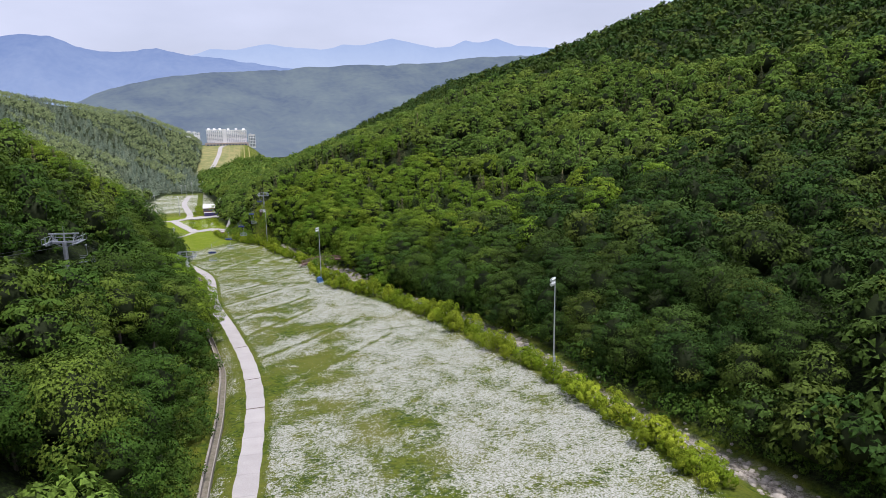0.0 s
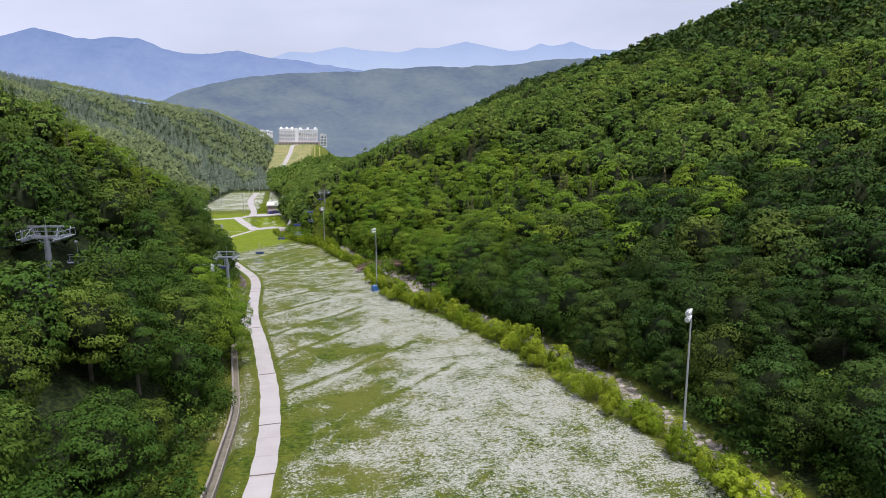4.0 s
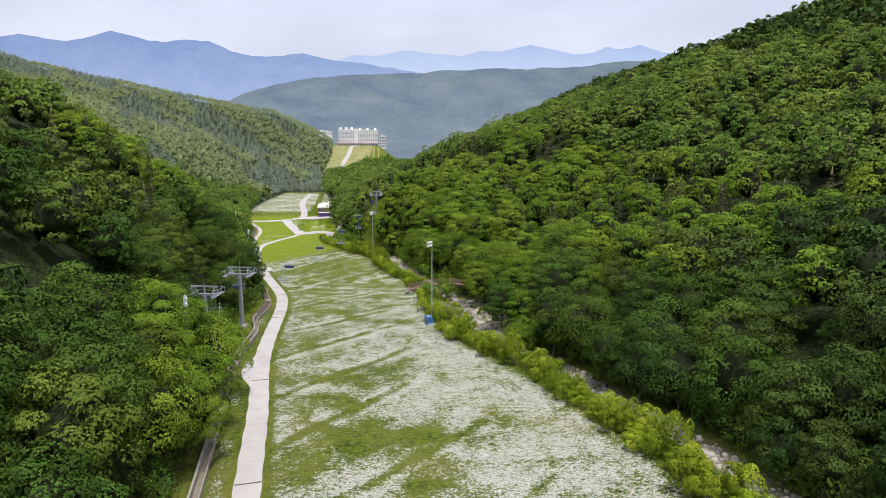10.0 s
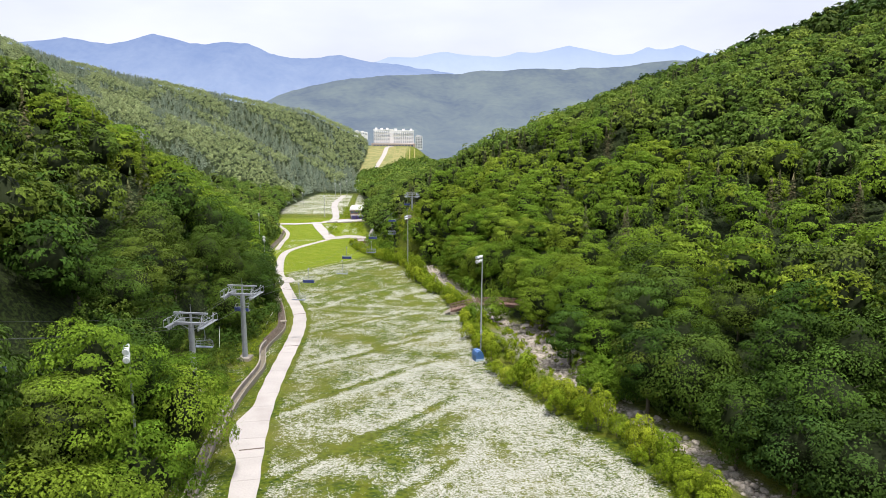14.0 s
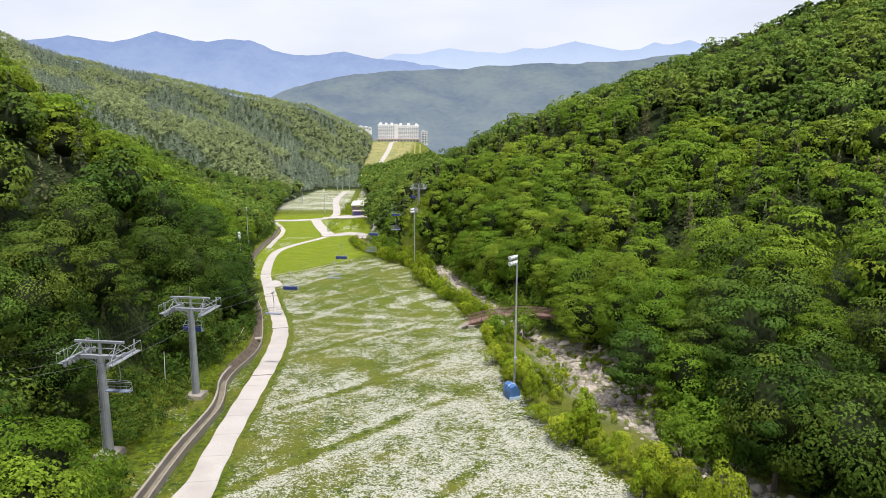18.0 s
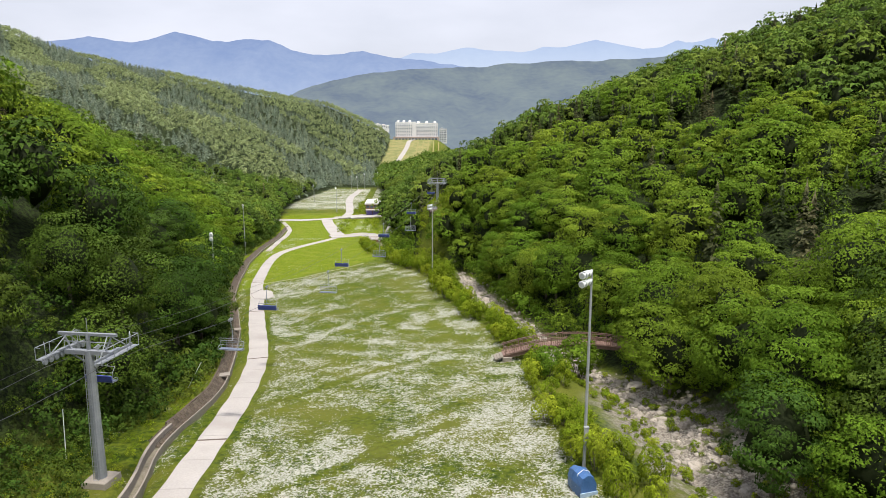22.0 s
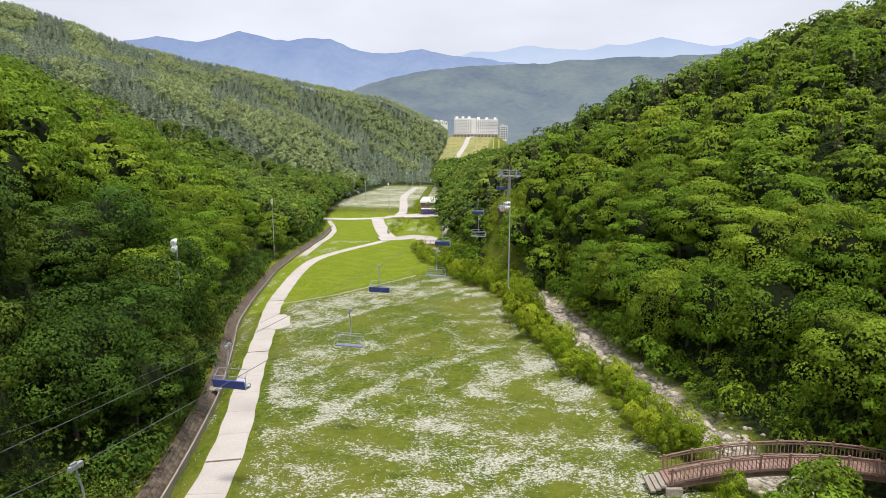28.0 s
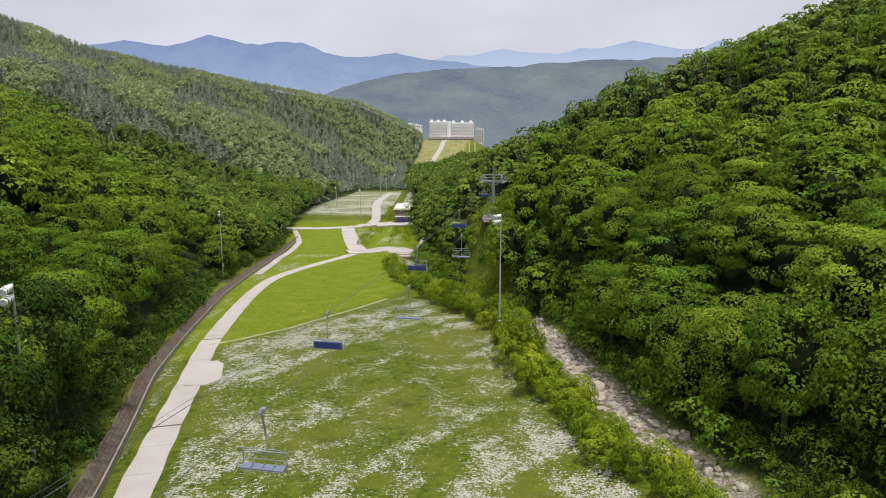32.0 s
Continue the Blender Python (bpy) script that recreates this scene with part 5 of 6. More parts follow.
LAMP = lamp_head()
LAMP_GLASS = Shape().rod((-0.165, 0, -0.069), (-0.178, 0, -0.074), 0.29, 0.27, 12).mesh("lamp_glass", plain("lamp_glass", (0.62, 0.65, 0.68), 0.1))
def floodlight_mast(x_, y_, top, heads, turn, label, group, radius=0.14):
    z0 = gz(x_, y_)
    h = top - z0
    t = thing("floodlight_mast", Matrix.LocRotScale((x_, y_, z0), Euler((0, 0, turn)), None), label, "lamp post", group)
    part("pole", Shape().rod((0, 0, -0.3), (0, 0, h * 0.5), radius, radius * 0.82, 10).rod((0, 0, h * 0.5), (0, 0, h + 0.25), radius * 0.82, radius * 0.55, 10).mesh("pole", MAST_GREY), t)
    part("base_plate", Shape().box((0, 0, 0.1), (0.8, 0.8, 0.3)).mesh("base_plate", KERB), t, "concrete footing")
    part("control_box", Shape().box((0.0, -0.2, 3.6), (0.34, 0.22, 0.9)).box((0, -0.2, 4.1), (0.4, 0.28, 0.08)).mesh("control_box", MAST_GREY), t)
    for row in range(2):
        z = h - 0.05 - 0.68 * row
        part("arm", Shape().rod((0.1, 0.16, z), (-1.2, -1.15, z), 0.035, n=6).rod((-0.04, 0, z - 0.4), (-0.5, -0.5, z), 0.022, n=5).mesh("arm", MAST_GREY), t)
        for j in range(heads // 2):
            head = part("lamp_head", LAMP, t, "white round floodlight", Matrix.LocRotScale((-0.26 - 0.42 * j, -0.15 - 0.44 * j, z + 0.1), Euler((0, 0.1 * j, 0.3 + 0.15 * j)), (0.86, 0.86, 0.86)))
            part("lamp_glass", LAMP_GLASS, head, "clear front glass")
    return t


SLOPE_MASTS = "floodlight masts on the slope"
floodlight_mast(49.25, 89.4, 25.5, 6, 0.0, "tall grey steel mast with white floodlights above the stream bank", SLOPE_MASTS)
floodlight_mast(30.8, 206.5, 17.2, 6, 0.1, "tall grey steel mast with white floodlights beside a blue cover", SLOPE_MASTS)
floodlight_mast(22.2, 303.5, 11.4, 6, 0.2, "tall grey steel mast with white floodlights among bank shrubs", SLOPE_MASTS)
floodlight_mast(-6.2, 154.5, 19.9, 6, 1.05, "grey mast with white floodlights rising from the tree edge", SLOPE_MASTS)
floodlight_mast(-13.9, 261.8, 11.9, 6, 1.05, "grey mast with white floodlights standing among trees", SLOPE_MASTS)
floodlight_mast(-33.5, 363.8, 4.9, 4, 1.05, "grey mast with white floodlights half hidden by trees", SLOPE_MASTS)
for x_, y_, top in ((-44.2, 600, -8.6), (-23.4, 540, -5.0), (-25.9, 680, -8.4), (-22.4, 690, -9.5), (-17.1, 700, -7.8), (-6.5, 700, -7.0)):
    floodlight_mast(x_, y_, top, 4, 0.4, "distant grey floodlight mast at the far field", "floodlight masts at the far field", 0.17)
cover = thing("protective_cover", Matrix.LocRotScale((29.9, 203.9, gz(29.9, 203.9)), Euler((0, 0, 0.25)), None), "blue tarpaulin cover at the foot of a floodlight mast", "cover")
sh = Shape()
prof = [(-0.62, 0), (-0.66, 0.9), (-0.5, 1.55), (-0.1, 1.8), (0.35, 1.62), (0.62, 1.0), (0.66, 0)]
n_ = len(prof)
pts_ = [(a * 1.05, -1.15, b) for a, b in prof] + [(a * 1.15, 0.2, b * 1.06) for a, b in prof] + [(a * 0.9, 1.1, b * 0.86) for a, b in prof]
sh.add(pts_, [tuple(range(n_))] + [tuple(range(3 * n_ - 1, 2 * n_ - 1, -1))] + [(k * n_ + i, k * n_ + i + 1, (k + 1) * n_ + i + 1, (k + 1) * n_ + i) for k in (0, 1) for i in range(n_ - 1)])
TARP = surface("blue_tarpaulin", (0.035, 0.10, 0.26), (0.07, 0.17, 0.40), 0.45, 2.5, 9, 0.5)
part("tarpaulin", sh.mesh("tarpaulin", TARP), cover)
part("skirt", Shape().box((0, -1.2, 0.22), (1.5, 0.08, 0.44)).box((0.74, 0, 0.2), (0.08, 2.2, 0.4)).mesh("skirt", plain("pale_blue_skirt", (0.35, 0.47, 0.62))), cover, "pale lower strip")
part("cord", Shape().pipe([(-0.7, -0.4, 0.6), (-0.56, -0.4, 1.6), (-0.1, -0.4, 1.9), (0.42, -0.4, 1.7), (0.72, -0.4, 0.9)], 0.025, 5).mesh("cord", PALE), cover)


# ---------------------------------------------------------------- chairlift
LIFT_TURN = -math.atan(0.205)
def wheel_set(side):
    """Rope wheels in a row under the end of the cross-arm, with their walkway frame."""
    return Shape().box((side * 2.1, 0, -0.08), (0.12, 4.6, 0.18)).box((side * 2.1, 0, 0.06), (0.3, 1.2, 0.16)).mesh("wheel_beam", GALV)


ROPE_WHEEL = Shape().rod((-0.07, 0, 0), (0.07, 0, 0), 0.23, n=12).rod((-0.09, 0, 0), (0.09, 0, 0), 0.08, n=8).mesh("rope_wheel", GALV)


def walkway(side):
    sh = Shape()
    a, b = side * 2.25, side * 2.7
    for z in (0.0, 0.95):
        sh.rod((b, -2.3, z), (b, 2.3, z), 0.035, n=5)
    for y_ in (-2.3, -0.8, 0.8, 2.3):
        sh.rod((b, y_, 0), (b, y_, 0.95), 0.03, n=5).rod((a, y_, 0.95), (b, y_, 0.95), 0.025, n=5)
    sh.box(((a + b) / 2, 0, -0.02), (0.48, 4.6, 0.05))
    return sh.mesh("walkway", GALV)


WHEELS, WALKS = [wheel_set(s_) for s_ in (-1, 1)], [walkway(s_) for s_ in (-1, 1)]
def lift_tower(y_, top, label, z0=None):
    x_ = lift_x(y_)
    z0 = gz(x_, y_) if z0 is None else z0
    h = top - z0
    t = thing("lift_tower", Matrix.LocRotScale((x_, y_, z0), Euler((0, 0, LIFT_TURN)), None), label, "lift tower", "chairlift towers")
    part("mast", Shape().rod((0, 0, -0.5), (0, 0, h - 1.2), 0.47, 0.33, 14).mesh("mast", GALV), t)
    part("footing", Shape().box((0, 0, 0.15), (2.2, 2.2, 0.9), taper=0.92).mesh("footing", KERB), t, "concrete footing")
    arm = Shape().box((0, 0, h - 1.35), (4.6, 0.42, 0.36)).rod((-1.9, 0, h - 1.35), (-0.3, 0, h - 2.2), 0.07).rod((1.9, 0, h - 1.35), (0.3, 0, h - 2.2), 0.07)
    part("cross_arm", arm.mesh("cross_arm", GALV), t)
    gantry = Shape().box((0, 0, h + 0.1), (4.9, 0.24, 0.22)).rod((0, 0, h - 1.2), (0, 0, h + 0.1), 0.16, n=8)
    for s_ in (-1, 1):
        gantry.rod((s_ * 1.4, 0, h - 1.2), (s_ * 2.1, 0, h + 0.1), 0.07, n=6)
        for o in (-1, 1):
            gantry.rod((s_ * 2.1, o * 1.6, h - 1.2), (s_ * 1.7, 0, h + 0.1), 0.045, n=5)
            gantry.pipe([(s_ * 2.5, o * 1.5, h - 1.3), (s_ * 2.55, o * 1.5, h - 0.35), (s_ * 2.4, o * 1.7, h - 0.1), (s_ * 2.2, o * 1.9, h - 0.35), (s_ * 2.15, o * 1.9, h - 1.2)], 0.03, 5)
    gantry.rod((-2.0, 0, h - 0.55), (2.0, 0, h - 0.55), 0.05, n=6)
    part("gantry", gantry.mesh("gantry", GALV), t, "lifting frame")
    for s_ in (0, 1):
        beam = part("wheel_beam", WHEELS[s_], t, "steel beam carrying rope wheels", m=pose(0, 0, h - 1.2))
        for i in range(8):
            part("rope_wheel", ROPE_WHEEL, beam, m=pose((-2.1, 2.1)[s_], -2.1 + 0.6 * i, -0.32))
        part("walkway", WALKS[s_], t, m=pose(0, 0, h - 1.35))
    lad = Shape()
    for o in (-0.2, 0.2):
        lad.rod((o, -0.62, 0.4), (o, -0.44, h - 1.4), 0.025, n=4)
    for i in range(int((h - 2) / 0.4)):
        u = (0.6 + 0.4 * i) / h
        lad.rod((-0.2, -0.62 + 0.18 * u, 0.6 + 0.4 * i), (0.2, -0.62 + 0.18 * u, 0.6 + 0.4 * i), 0.014, n=3, caps=False)
    part("ladder", lad.mesh("ladder", GALV), t)
    part("antenna", Shape().rod((0, 0, h + 0.2), (0, 0, h + 1.4), 0.03, n=5).mesh("antenna", GALV), t)
    return t


lift_tower(128, 31.5, "grey galvanised chairlift tower rising from the wood")
lift_tower(190.8, 12.6, "grey galvanised chairlift tower with a parked chair beside it")
lift_tower(207.8, 12.4, "grey galvanised chairlift tower on a concrete footing")
lift_tower(364.2, 12.8, "grey galvanised chairlift tower in the hillside cutting")
lift_tower(520, 10.7, "distant chairlift tower above the hillside trees")


def rope_z(y_):
    spans = ((-10, 62.0), (128, 30.0), (190.8, 11.0), (207.8, 10.6), (364.2, 10.9), (520, 9.0))
    for (a, za), (b, zb) in zip(spans, spans[1:]):
        if a <= y_ <= b:
            u = (y_ - a) / (b - a)
            return za + (zb - za) * u - {128: 5.4, 364.2: 3.3}.get(b, 1.3) * 4 * u * (1 - u) * min(1, (b - a) / 60)
    return 9.0


ropes = thing("lift_ropes", pose(0, 0, 0), "thin dark steel haul ropes of the chairlift", "cable")
ys_ = [q for q in np.arange(-10, 521, 4.0)]
for off, up, name, rad in ((-2.1, 0.0, "haul_rope", 0.02), (2.1, 0.0, "haul_rope", 0.02), (0.0, 1.6, "signal_cable", 0.01)):
    part(name, Shape().pipe([(lift_x(q) + off, q, rope_z(q) + up) for q in ys_], rad, 5).mesh(name, CABLE), ropes)


def chair_parts(blue):
    """A four-seat lift chair, grip at the origin, hanging down; it faces +y (blue back shown) or -y."""
    P = {}
    P["grip"] = (Shape().box((0, 0, 0.02), (0.16, 0.7, 0.2)).box((0, 0.1, 0.16), (0.1, 0.3, 0.12)).mesh("grip", GALV), "steel rope grip")
    P["hanger"] = (Shape().pipe([(0, 0, 0), (0.05, -0.12, -0.5), (0.05, -0.28, -1.0), (0.03, -0.34, -1.6), (0, -0.2, -2.0), (0, 0, -2.15)], 0.05, 8).mesh("hanger", GALV), "bent hanger tube")
    fr = Shape()
    fr.rod((-1.2, 0, -2.15), (1.2, 0, -2.15), 0.035, n=6).rod((-1.2, 0, -2.15), (-1.2, -0.1, -3.0), 0.03, n=6).rod((1.2, 0, -2.15), (1.2, -0.1, -3.0), 0.03, n=6)
    for o in (-1.2, -0.4, 0.4, 1.2):
        fr.pipe([(o, -0.1, -2.95), (o, 0.45, -3.0)], 0.028, 5)
    for o in (-1.24, 1.24):
        fr.pipe([(o, -0.05, -2.6), (o, 0.35, -2.62), (o, 0.5, -2.75), (o, 0.5, -2.98)], 0.025, 5)
    P["frame"] = (fr.mesh("frame", GALV), "")
    P["seat"] = (Shape().box((0, 0.2, -2.975), (2.4, 0.5, 0.03)).rod((-1.2, 0.46, -2.98), (1.2, 0.46, -2.98), 0.025, n=6).mesh("seat", GALV), "steel seat base")
    if blue:
        P["backrest"] = (Shape().box((0, -0.09, -2.62), (2.36, 0.03, 0.5), Matrix.Rotation(radians(14), 3, "X")).mesh("backrest", GALV), "padded back")
    else:
        back = Shape()
        for z in (-2.35, -2.62):
            back.rod((-1.2, -0.06, z), (1.2, -0.06, z), 0.025, n=5)
        for o in (-0.6, 0, 0.6):
            back.rod((o, -0.06, -2.3), (o, -0.08, -2.95), 0.02, n=5)
        P["backrest"] = (back.mesh("backrest", GALV), "open tubular back")
    bar = Shape().pipe([(-1.15, -0.02, -2.2), (-1.1, 0.5, -1.75), (1.1, 0.5, -1.75), (1.15, -0.02, -2.2)], 0.022, 5).rod((-0.35, 0.5, -1.75), (-0.35, 0.75, -1.6), 0.018, n=4).rod((0.35, 0.5, -1.75), (0.35, 0.75, -1.6), 0.018, n=4)
    P["safety_bar"] = (bar.mesh("safety_bar", GALV), "raised bar")
    return P


SEAT_PAD = Shape().box((0, 0, 0), (0.57, 0.55, 0.09), bev=0.4).mesh("seat_pad", SLATE)
BACK_PAD = Shape().box((0, 0, 0), (0.59, 0.1, 0.62), Matrix.Rotation(radians(14), 3, "X"), bev=0.4).mesh("back_pad", BLUE)
CHAIR = {b: chair_parts(b) for b in (True, False)}
made = {}
for y_, blue in ((239.6, True), (271, True), (302, True), (333, True), (365, True), (211, True), (160, True), (221.3, False), (250.5, False), (280.5, False), (310.5, False), (341, False), (189.8, False), (131, False)):
    off = -2.1 if blue else 2.1
    m = Matrix.LocRotScale((lift_x(y_) + off, y_, rope_z(y_)), Euler((0, 0, LIFT_TURN + (0 if blue else math.pi))), None)
    if blue in made:
        copy_thing(made[blue], m)
        continue
    t = thing("lift_chair", m, "four-seat lift chair with blue padded back hanging still" if blue else "four-seat lift chair with open tubular back hanging still", "lift chair", "chairs on the lift")
    for name, (me, lab) in CHAIR[blue].items():
        piece = part(name, me, t, lab)
        for i in range(4):
            if name == "seat":
                part("seat_pad", SEAT_PAD, piece, "blue-grey seat pad", pose(-0.9 + 0.6 * i, 0.2, -2.92))
            if name == "backrest" and blue:
                part("back_pad", BACK_PAD, piece, "blue back pad", pose(-0.9 + 0.6 * i, -0.15, -2.62))
    made[blue] = t


# ---------------------------------------------------------------- timber footbridge
bridge = thing("footbridge", pose(0, 0, 0), "arched brown timber footbridge over the stony stream", "bridge")
BX0, BX1, BY = 29.1, 47.6, 241.2
def deck_z(x_):
    u = (x_ - BX0) / (BX1 - BX0)
    return -1.35 + 1.55 * 4 * u * (1 - u) * 0.85 + 0.2 * u
bxs = np.linspace(BX0, BX1, 60)
plank = Shape().box((0, 0, 0), (0.27, 2.1, 0.07)).mesh("plank", TIMBER)
for a, b in zip(bxs, bxs[1:]):
    tilt = math.atan2(deck_z(b) - deck_z(a), b - a)
    part("plank", plank, bridge, m=Matrix.LocRotScale(((a + b) / 2, BY, deck_z((a + b) / 2)), Euler((0, -tilt, 0)), None))
for o in (-0.85, 0.85):
    sh = Shape()
    sh.strip([(q, BY + o - 0.1, deck_z(q) - 0.05) for q in bxs[::3]], [(q, BY + o + 0.1, deck_z(q) - 0.05) for q in bxs[::3]], 0.42)
    part("beam", sh.mesh("beam", TIMBER), bridge, "dark curved beam")
post = Shape().box((0, 0, 0.55), (0.12, 0.12, 1.25)).box((0, 0, 1.2), (0.16, 0.16, 0.06)).mesh("post", TIMBER)
baluster = Shape().box((0, 0, 0.52), (0.045, 0.045, 0.78), bev=0.2).mesh("baluster", TIMBER)
for o in (-1.02, 1.02):
    pxs = np.linspace(BX0 + 0.3, BX1 - 0.3, 10)
    for q in pxs:
        part("post", post, bridge, m=pose(q, BY + o, deck_z(q)))
    for a, b in zip(pxs, pxs[1:]):
        for u in np.arange(1, 7) / 7:
            q = a + (b - a) * u
            part("baluster", baluster, bridge, m=pose(q, BY + o, deck_z(q)))
    for up in (0.14, 0.92, 1.1):
        w = 0.07 if up > 1 else 0.045
        rail = Shape().strip([(q, BY + o - w, deck_z(q) + up + 0.04) for q in bxs[::3]], [(q, BY + o + w, deck_z(q) + up + 0.04) for q in bxs[::3]], 0.07)
        part("rail", rail.mesh("rail", TIMBER), bridge)
for i in range(3):
    part("step", Shape().box((BX0 - 0.2 - 0.36 * i, BY, deck_z(BX0) - 0.12 - 0.17 * i), (0.38, 2.0, 0.16)).mesh("step", KERB), bridge, "grey stone step")
for q in (BX0 + 0.5, BX1 - 0.5):
    part("abutment", Shape().box((q, BY, deck_z(q) - 1.2), (1.2, 2.3, 1.9)).mesh("abutment", BOULDER), bridge, "rough stone abutment")


# ---------------------------------------------------------------- road bridge, lodge, hut
WHITE_WALL = surface("white_render", (0.66, 0.65, 0.63), (0.80, 0.79, 0.77), 0.8, 0.1, 1.5, 0.05, stain=(0.58, 0.56, 0.53))
BROWN_WALL = surface("brown_cladding", (0.16, 0.085, 0.065), (0.26, 0.15, 0.115), 0.75, 0.4, 4, 0.2)
ROOF_PALE = surface("pale_roofing", (0.52, 0.51, 0.50), (0.66, 0.65, 0.64), 0.7, 0.3, 3, 0.1)
GLASS = plain("window_glass", (0.10, 0.13, 0.17), 0.12)
PURPLE = plain("violet_panel", (0.16, 0.13, 0.42), 0.5)
rb = thing("road_bridge", pose(0, 0, 0), "low brown stone road bridge over the stream", "bridge")
zb = gz(-2, 424) + 0.2
part("side_wall", Shape().box((5.0, 414, zb - 1.2), (12, 0.8, 2.2)).mesh("side_wall", BROWN_WALL), rb)
part("deck", Shape().box((5.0, 420, zb - 0.25), (13, 12, 0.5)).mesh("deck", CONCRETE), rb, "pale concrete deck")
# near-black plate on the solid wall paints the shade of an arch
part("arch_opening", Shape().box((5.2, 413.56, zb - 1.7), (3.4, 0.1, 1.2)).mesh("arch_opening", BLACK), rb)
for q in np.linspace(-0.8, 10.8, 8):
    part("post", Shape().box((q, 414, zb + 0.55), (0.14, 0.14, 1.1)).mesh("post", BROWN_WALL), rb)
for up in (0.55, 1.05):
    part("rail", Shape().box((5, 414, zb + up), (11.8, 0.1, 0.1)).mesh("rail", BROWN_WALL), rb)

LX, LY = -0.6, 531.0
lz = gz(-8, 524) - 0.2
lodge = thing("lodge", pose(LX, LY, lz), "brown two-storey lodge with flat pale roof by the junction", "building")
part("wall", Shape().box((0, 6, 3.0), (11, 22, 6.4), bev=0.01).mesh("wall", BROWN_WALL), lodge)
part("roof", Shape().box((0, 6, 6.4), (12, 23, 0.45)).box((0, 6, 6.75), (11.2, 22.2, 0.3)).mesh("roof", ROOF_PALE), lodge, "flat pale roof slab")
part("annex", Shape().box((10, 14, 4.6), (9, 10, 9.2), bev=0.01).mesh("annex", WHITE_WALL), lodge, "white annex")
part("annex_roof", Shape().box((10, 14, 9.4), (9.8, 10.8, 0.5)).box((6.5, 14, 10.4), (2.2, 2.2, 1.6)).mesh("annex_roof", ROOF_PALE), lodge)
win = Shape().box((0, 0, 0), (1.5, 0.12, 1.3)).mesh("window", GLASS)
for i in range(5):
    part("window", win, lodge, m=pose(-4.2 + 2.1 * i, -5.04, 4.9))
side_win = Shape().box((0, 0, 0), (0.12, 1.5, 1.3)).mesh("window", GLASS)
for i in range(4):
    part("window", side_win, lodge, m=pose(-5.54, -3.0 + 5.0 * i, 4.4))
for i in range(3):
    part("banner", Shape().box((-3.6 + 3.6 * i, -5.1, 1.5), (3.2, 0.14, 2.6)).mesh("banner", PURPLE), lodge, "violet panel")
part("canopy", Shape().box((0, -6.2, 3.3), (10.4, 2.4, 0.22)).mesh("canopy", ROOF_PALE), lodge)
for o in (-4.8, 4.8):
    part("canopy_post", Shape().rod((o, -7.2, 0), (o, -7.2, 3.3), 0.1).mesh("canopy_post", MAST_GREY), lodge)

hx, hy = 24.4, 359.0
hz = gz(hx, hy)
hut = thing("lift_hut", Matrix.LocRotScale((hx + 0.9, hy + 1, hz - 0.3), Euler((0, 0, 0.2)), (0.72, 0.72, 0.72)), "small brown lift hut with dark pitched roof on the slope", "hut")
part("wall", Shape().box((0, 0, 1.0), (4.4, 3.4, 3.0)).mesh("wall", surface("dark_brown_boards", (0.06, 0.035, 0.026), (0.12, 0.075, 0.058), 0.8, 0.6, 5, 0.2)), hut)
part("roof", Shape().add([(-2.7, -2.2, 2.4), (2.7, -2.2, 2.4), (2.7, 2.2, 2.4), (-2.7, 2.2, 2.4), (-2.7, 0, 3.7), (2.7, 0, 3.7), (-2.7, -2.2, 2.25), (2.7, -2.2, 2.25), (2.7, 2.2, 2.25), (-2.7, 2.2, 2.25)],
     [(0, 1, 5, 4), (2, 3, 4, 5), (0, 4, 3), (1, 2, 5), (6, 7, 1, 0), (8, 9, 3, 2), (9, 8, 7, 6), (7, 8, 2, 1), (9, 6, 0, 3)]).mesh("roof", plain("dark_roof", (0.12, 0.09, 0.085), 0.7)), hut, "dark pitched roof")
part("window", Shape().box((0, -1.72, 1.4), (2.2, 0.1, 1.0)).mesh("window", GLASS), hut)
part("snow_store", Shape().box((-1.0, 1.9, 3.4), (1.6, 1.0, 0.9)).box((0.8, 2.0, 3.5), (1.3, 1.0, 0.8)).mesh("store", MAST_GREY), hut, "grey equipment boxes")


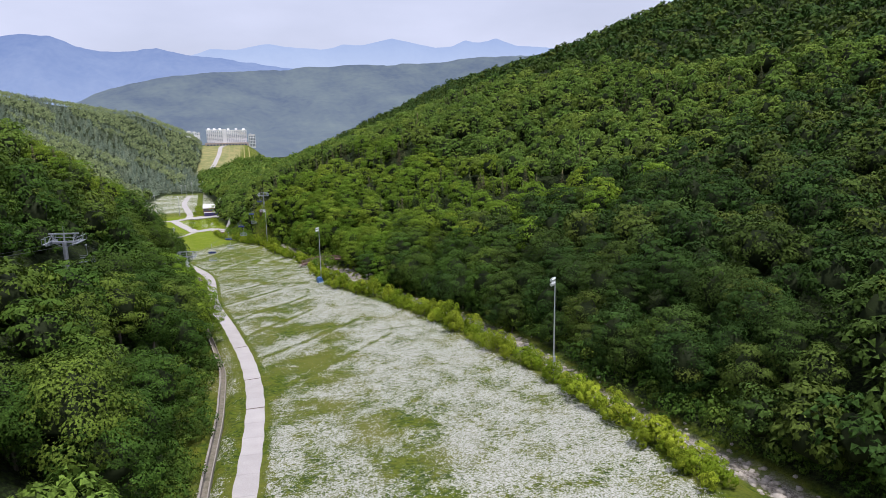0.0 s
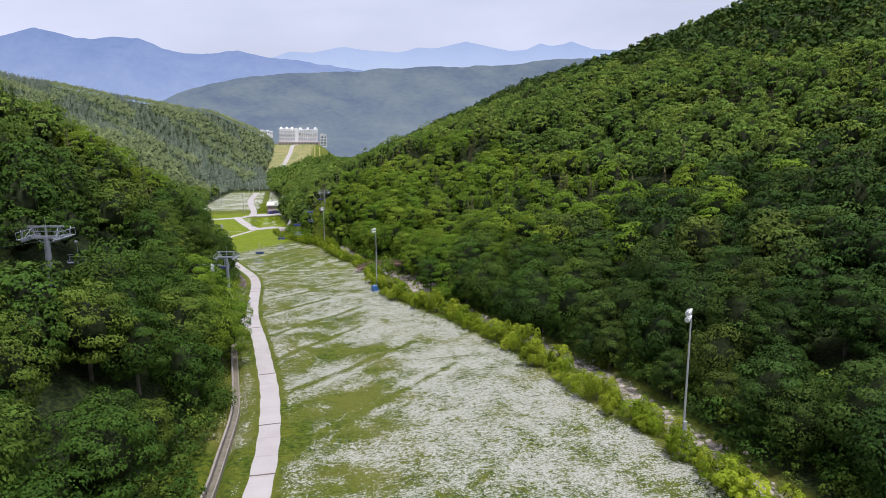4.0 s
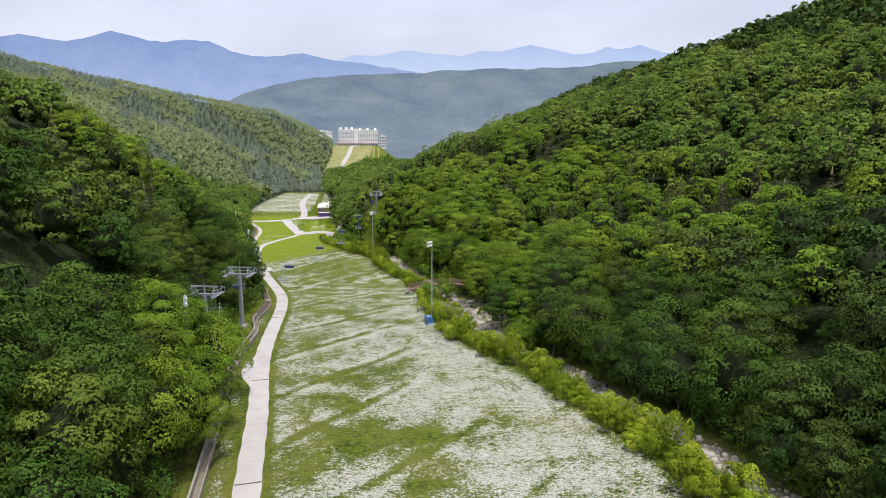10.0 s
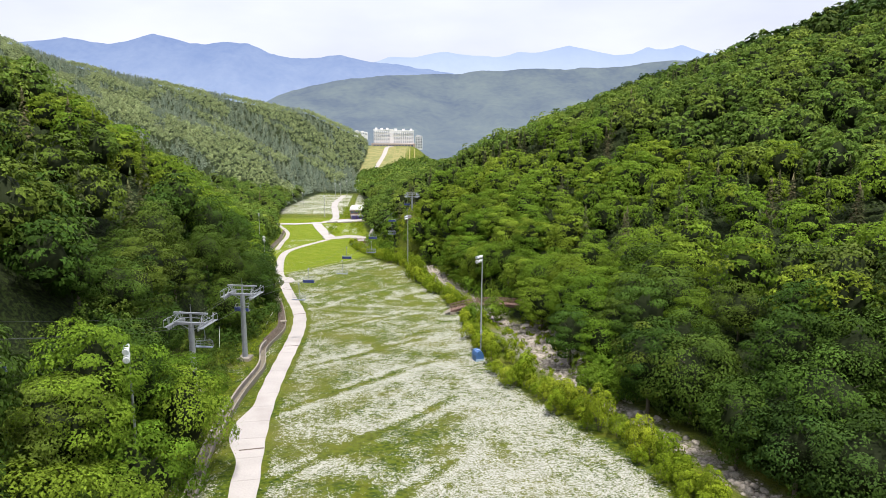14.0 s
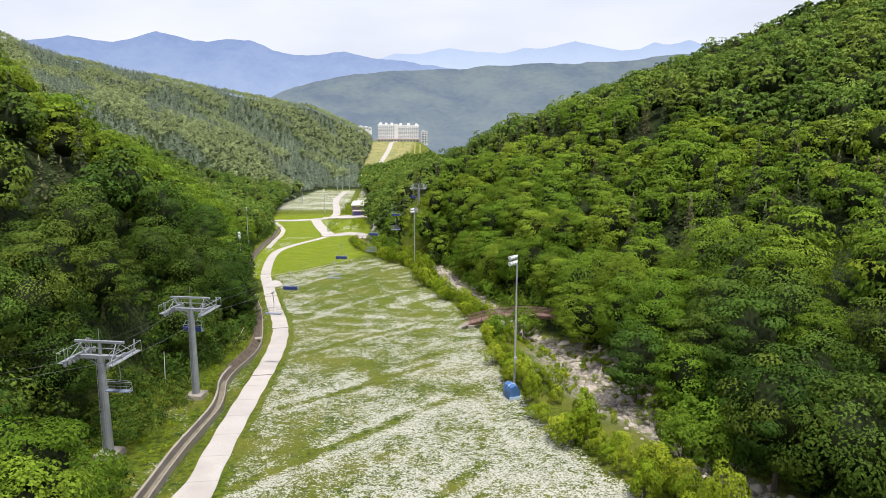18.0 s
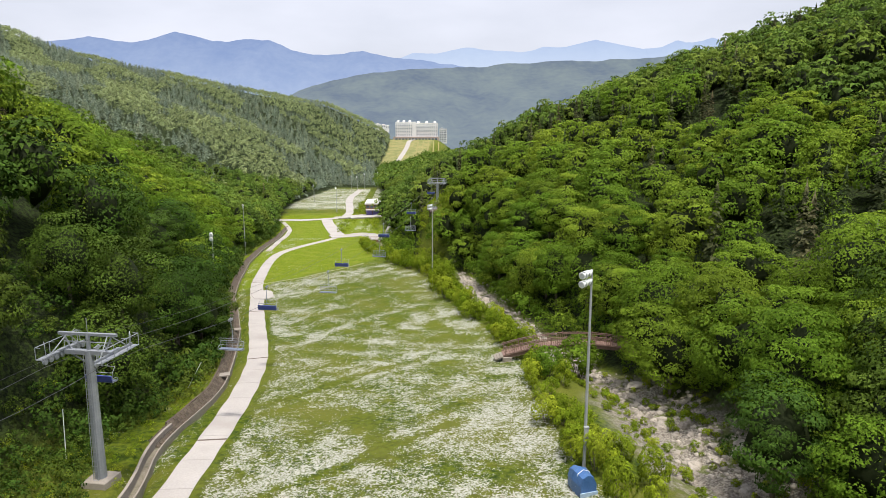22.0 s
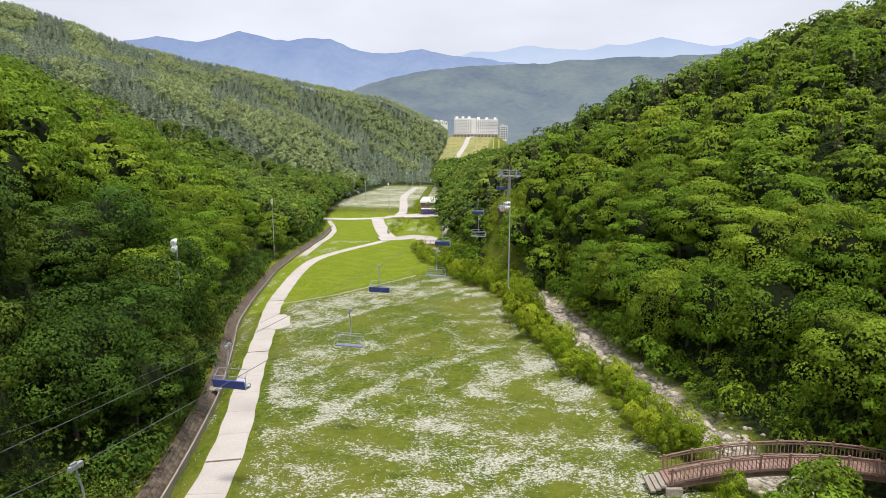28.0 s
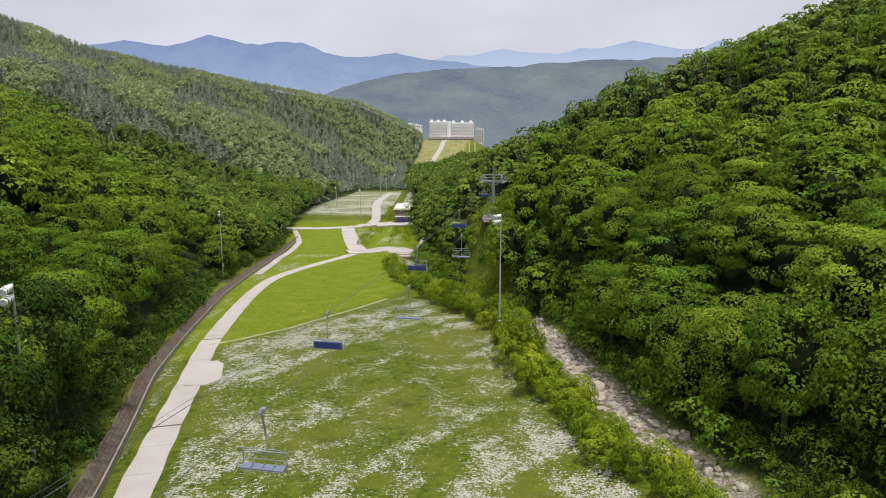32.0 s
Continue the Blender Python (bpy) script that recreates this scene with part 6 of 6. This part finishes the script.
# ---------------------------------------------------------------- hotel on the far rise
# panes and render lightened to brighten the weakly lit front
HOTEL_GLASS = plain("light_grey_glass", (0.40, 0.43, 0.48), 0.25)
HOTEL_WALL = surface("bright_white_render", (0.84, 0.835, 0.83), (0.92, 0.915, 0.91), 0.75, 0.1, 1.5, 0.05)
HY = 1196.0
hotel = thing("hotel", pose(0, HY, 0), "large white slab hotel on the terraced rise", "building")
wz0, wz1 = 9.0, 37.0
def wing(x0, x1, top, bays, yoff):
    w = x1 - x0
    part("wall", Shape().box(((x0 + x1) / 2, 6 + yoff, (wz0 + top) / 2), (w, 12, top - wz0), bev=0.01).mesh("wall", HOTEL_WALL), hotel)
    floors = 9
    fh = (top - 1.2 - 15.5) / floors
    pane = Shape().box((0, 0, 0), (w / bays * 0.62, 0.5, fh * 0.46), bev=0.02).mesh("window", HOTEL_GLASS)
    rail = Shape().box((0, 0, 0), (w / bays * 0.78, 0.9, fh * 0.22), bev=0.05).mesh("balcony", HOTEL_WALL)
    for i in range(bays):
        for k in range(floors):
            cx_, cz_ = x0 + w * (i + 0.5) / bays, 15.5 + fh * (k + 0.55)
            part("window", pane, hotel, m=pose(cx_, yoff - 0.05, cz_))
            part("balcony", rail, hotel, m=pose(cx_, yoff - 0.5, cz_ - fh * 0.36))
    part("parapet", Shape().box(((x0 + x1) / 2, 6 + yoff, top + 0.4), (w + 0.8, 12.8, 0.8)).mesh("parapet", HOTEL_WALL), hotel)
    for q in np.linspace(x0 + 4, x1 - 4, 3):
        part("roof_house", Shape().box((q, 7 + yoff, top + 2.0), (4, 5, 2.8)).mesh("roof_house", HOTEL_WALL), hotel)
wing(0.5, 26.5, 36.6, 8, 0.0)
wing(32, 65, 35.4, 11, 1.0)
part("stair_tower", Shape().box((29.3, 4.5, 23.5), (5.6, 12, 29), bev=0.02).box((29.3, -1.6, 23), (1.0, 0.4, 27)).mesh("stair_tower", plain("bright_white", (0.86, 0.85, 0.85), 0.7)), hotel, "taller white stair tower")
part("podium", Shape().box((32, 2, 11.6), (70, 20, 7.6), bev=0.02).mesh("podium", surface("podium_stone", (0.34, 0.27, 0.24), (0.46, 0.38, 0.34), 0.8, 0.2, 2, 0.1)), hotel, "brown-grey podium")
for q in np.linspace(2, 62, 13):
    part("podium_window", Shape().box((q, -8.1, 11.6), (3.2, 0.4, 3.0)).mesh("podium_window", GLASS), hotel)
annex = thing("hotel_annex", pose(74.5, HY + 16, 0), "lower pale apartment block beside the hotel", "building")
part("wall", Shape().box((0, 6, 16), (11, 12, 22), bev=0.02).mesh("wall", HOTEL_WALL), annex)
part("roof", Shape().box((0, 6, 27.3), (11.6, 12.6, 0.7)).box((-2, 6, 28.4), (3, 4, 1.6)).mesh("roof", ROOF_PALE), annex)
aw = Shape().box((0, 0, 0), (1.7, 0.4, 1.5), bev=0.05).mesh("window", GLASS)
for i in range(4):
    for k in range(7):
        part("window", aw, annex, m=pose(-3.9 + 2.6 * i, -0.05, 8.5 + 2.6 * k))
for x_, y_, w, h in ((-27, 1216, 8, 7), (-18.5, 1220, 7, 6), (-12, 1214, 5, 4.5)):
    z_ = 27.0
    v_ = thing("villa", pose(x_, y_, z_), "small white villa on the hilltop beside the hotel", "house", "villas beside the hotel")
    part("wall", Shape().box((0, 0, h / 2 - 3), (w, 8, h + 6), bev=0.02).mesh("wall", HOTEL_WALL), v_)
    part("roof", Shape().add([(-w / 2 - .5, -4.5, h), (w / 2 + .5, -4.5, h), (w / 2 + .5, 4.5, h), (-w / 2 - .5, 4.5, h), (0, -3, h + 2), (0, 3, h + 2)], [(0, 1, 4), (1, 2, 5, 4), (2, 3, 5), (3, 0, 4, 5), (3, 2, 1, 0)]).mesh("roof", ROOF_PALE), v_)
    for i in (-1, 1):
        part("window", Shape().box((i * w / 4, -4.02, h * 0.6), (w / 5, 0.2, 1.6)).mesh("window", GLASS), v_)
for k in range(5):
    x0 = 24 + 7.5 * k
    terr = Shape().strip([(x0 + 0.5 * (q - 960) / 10, q, gz(x0 + 0.5 * (q - 960) / 10, q) + 0.6) for q in np.arange(965, 1165, 10.0)], [(x0 + 1.6 + 0.5 * (q - 960) / 10, q, gz(x0 + 1.6 + 0.5 * (q - 960) / 10, q) + 0.6) for q in np.arange(965, 1165, 10.0)], 1.4)
    tagged(new("terrace_bank", terr.mesh("terrace_bank", surface("dry_bank", (0.20, 0.17, 0.06), (0.30, 0.27, 0.10), 0.95, 0.3, 3, 0.3))), "brown earth bank stepping down the hotel slope", "bank", "banks on the hotel slope")

# thin marker poles by the ditch
for x_, y_, h, lean in ((-9.2, 232.5, 3.4, 0.5), (-10.4, 236.5, 2.6, 0.05), (-13.5, 213.0, 4.5, 0.03), (-11.0, 246.5, 3.0, 0.3)):
    mp_ = thing("marker_pole", Matrix.LocRotScale((x_, y_, gz(x_, y_)), Euler((0, lean, 0)), None), "thin pale marker pole beside the ditch", "pole", "marker poles beside the ditch")
    part("rod", Shape().rod((0, 0, -0.2), (0, 0, h), 0.045, 0.035, 6).mesh("rod", PALE), mp_)
    part("cap", Shape().rod((0, 0, h), (0, 0, h + 0.12), 0.06, 0.04, 6).mesh("cap", MAST_GREY), mp_)
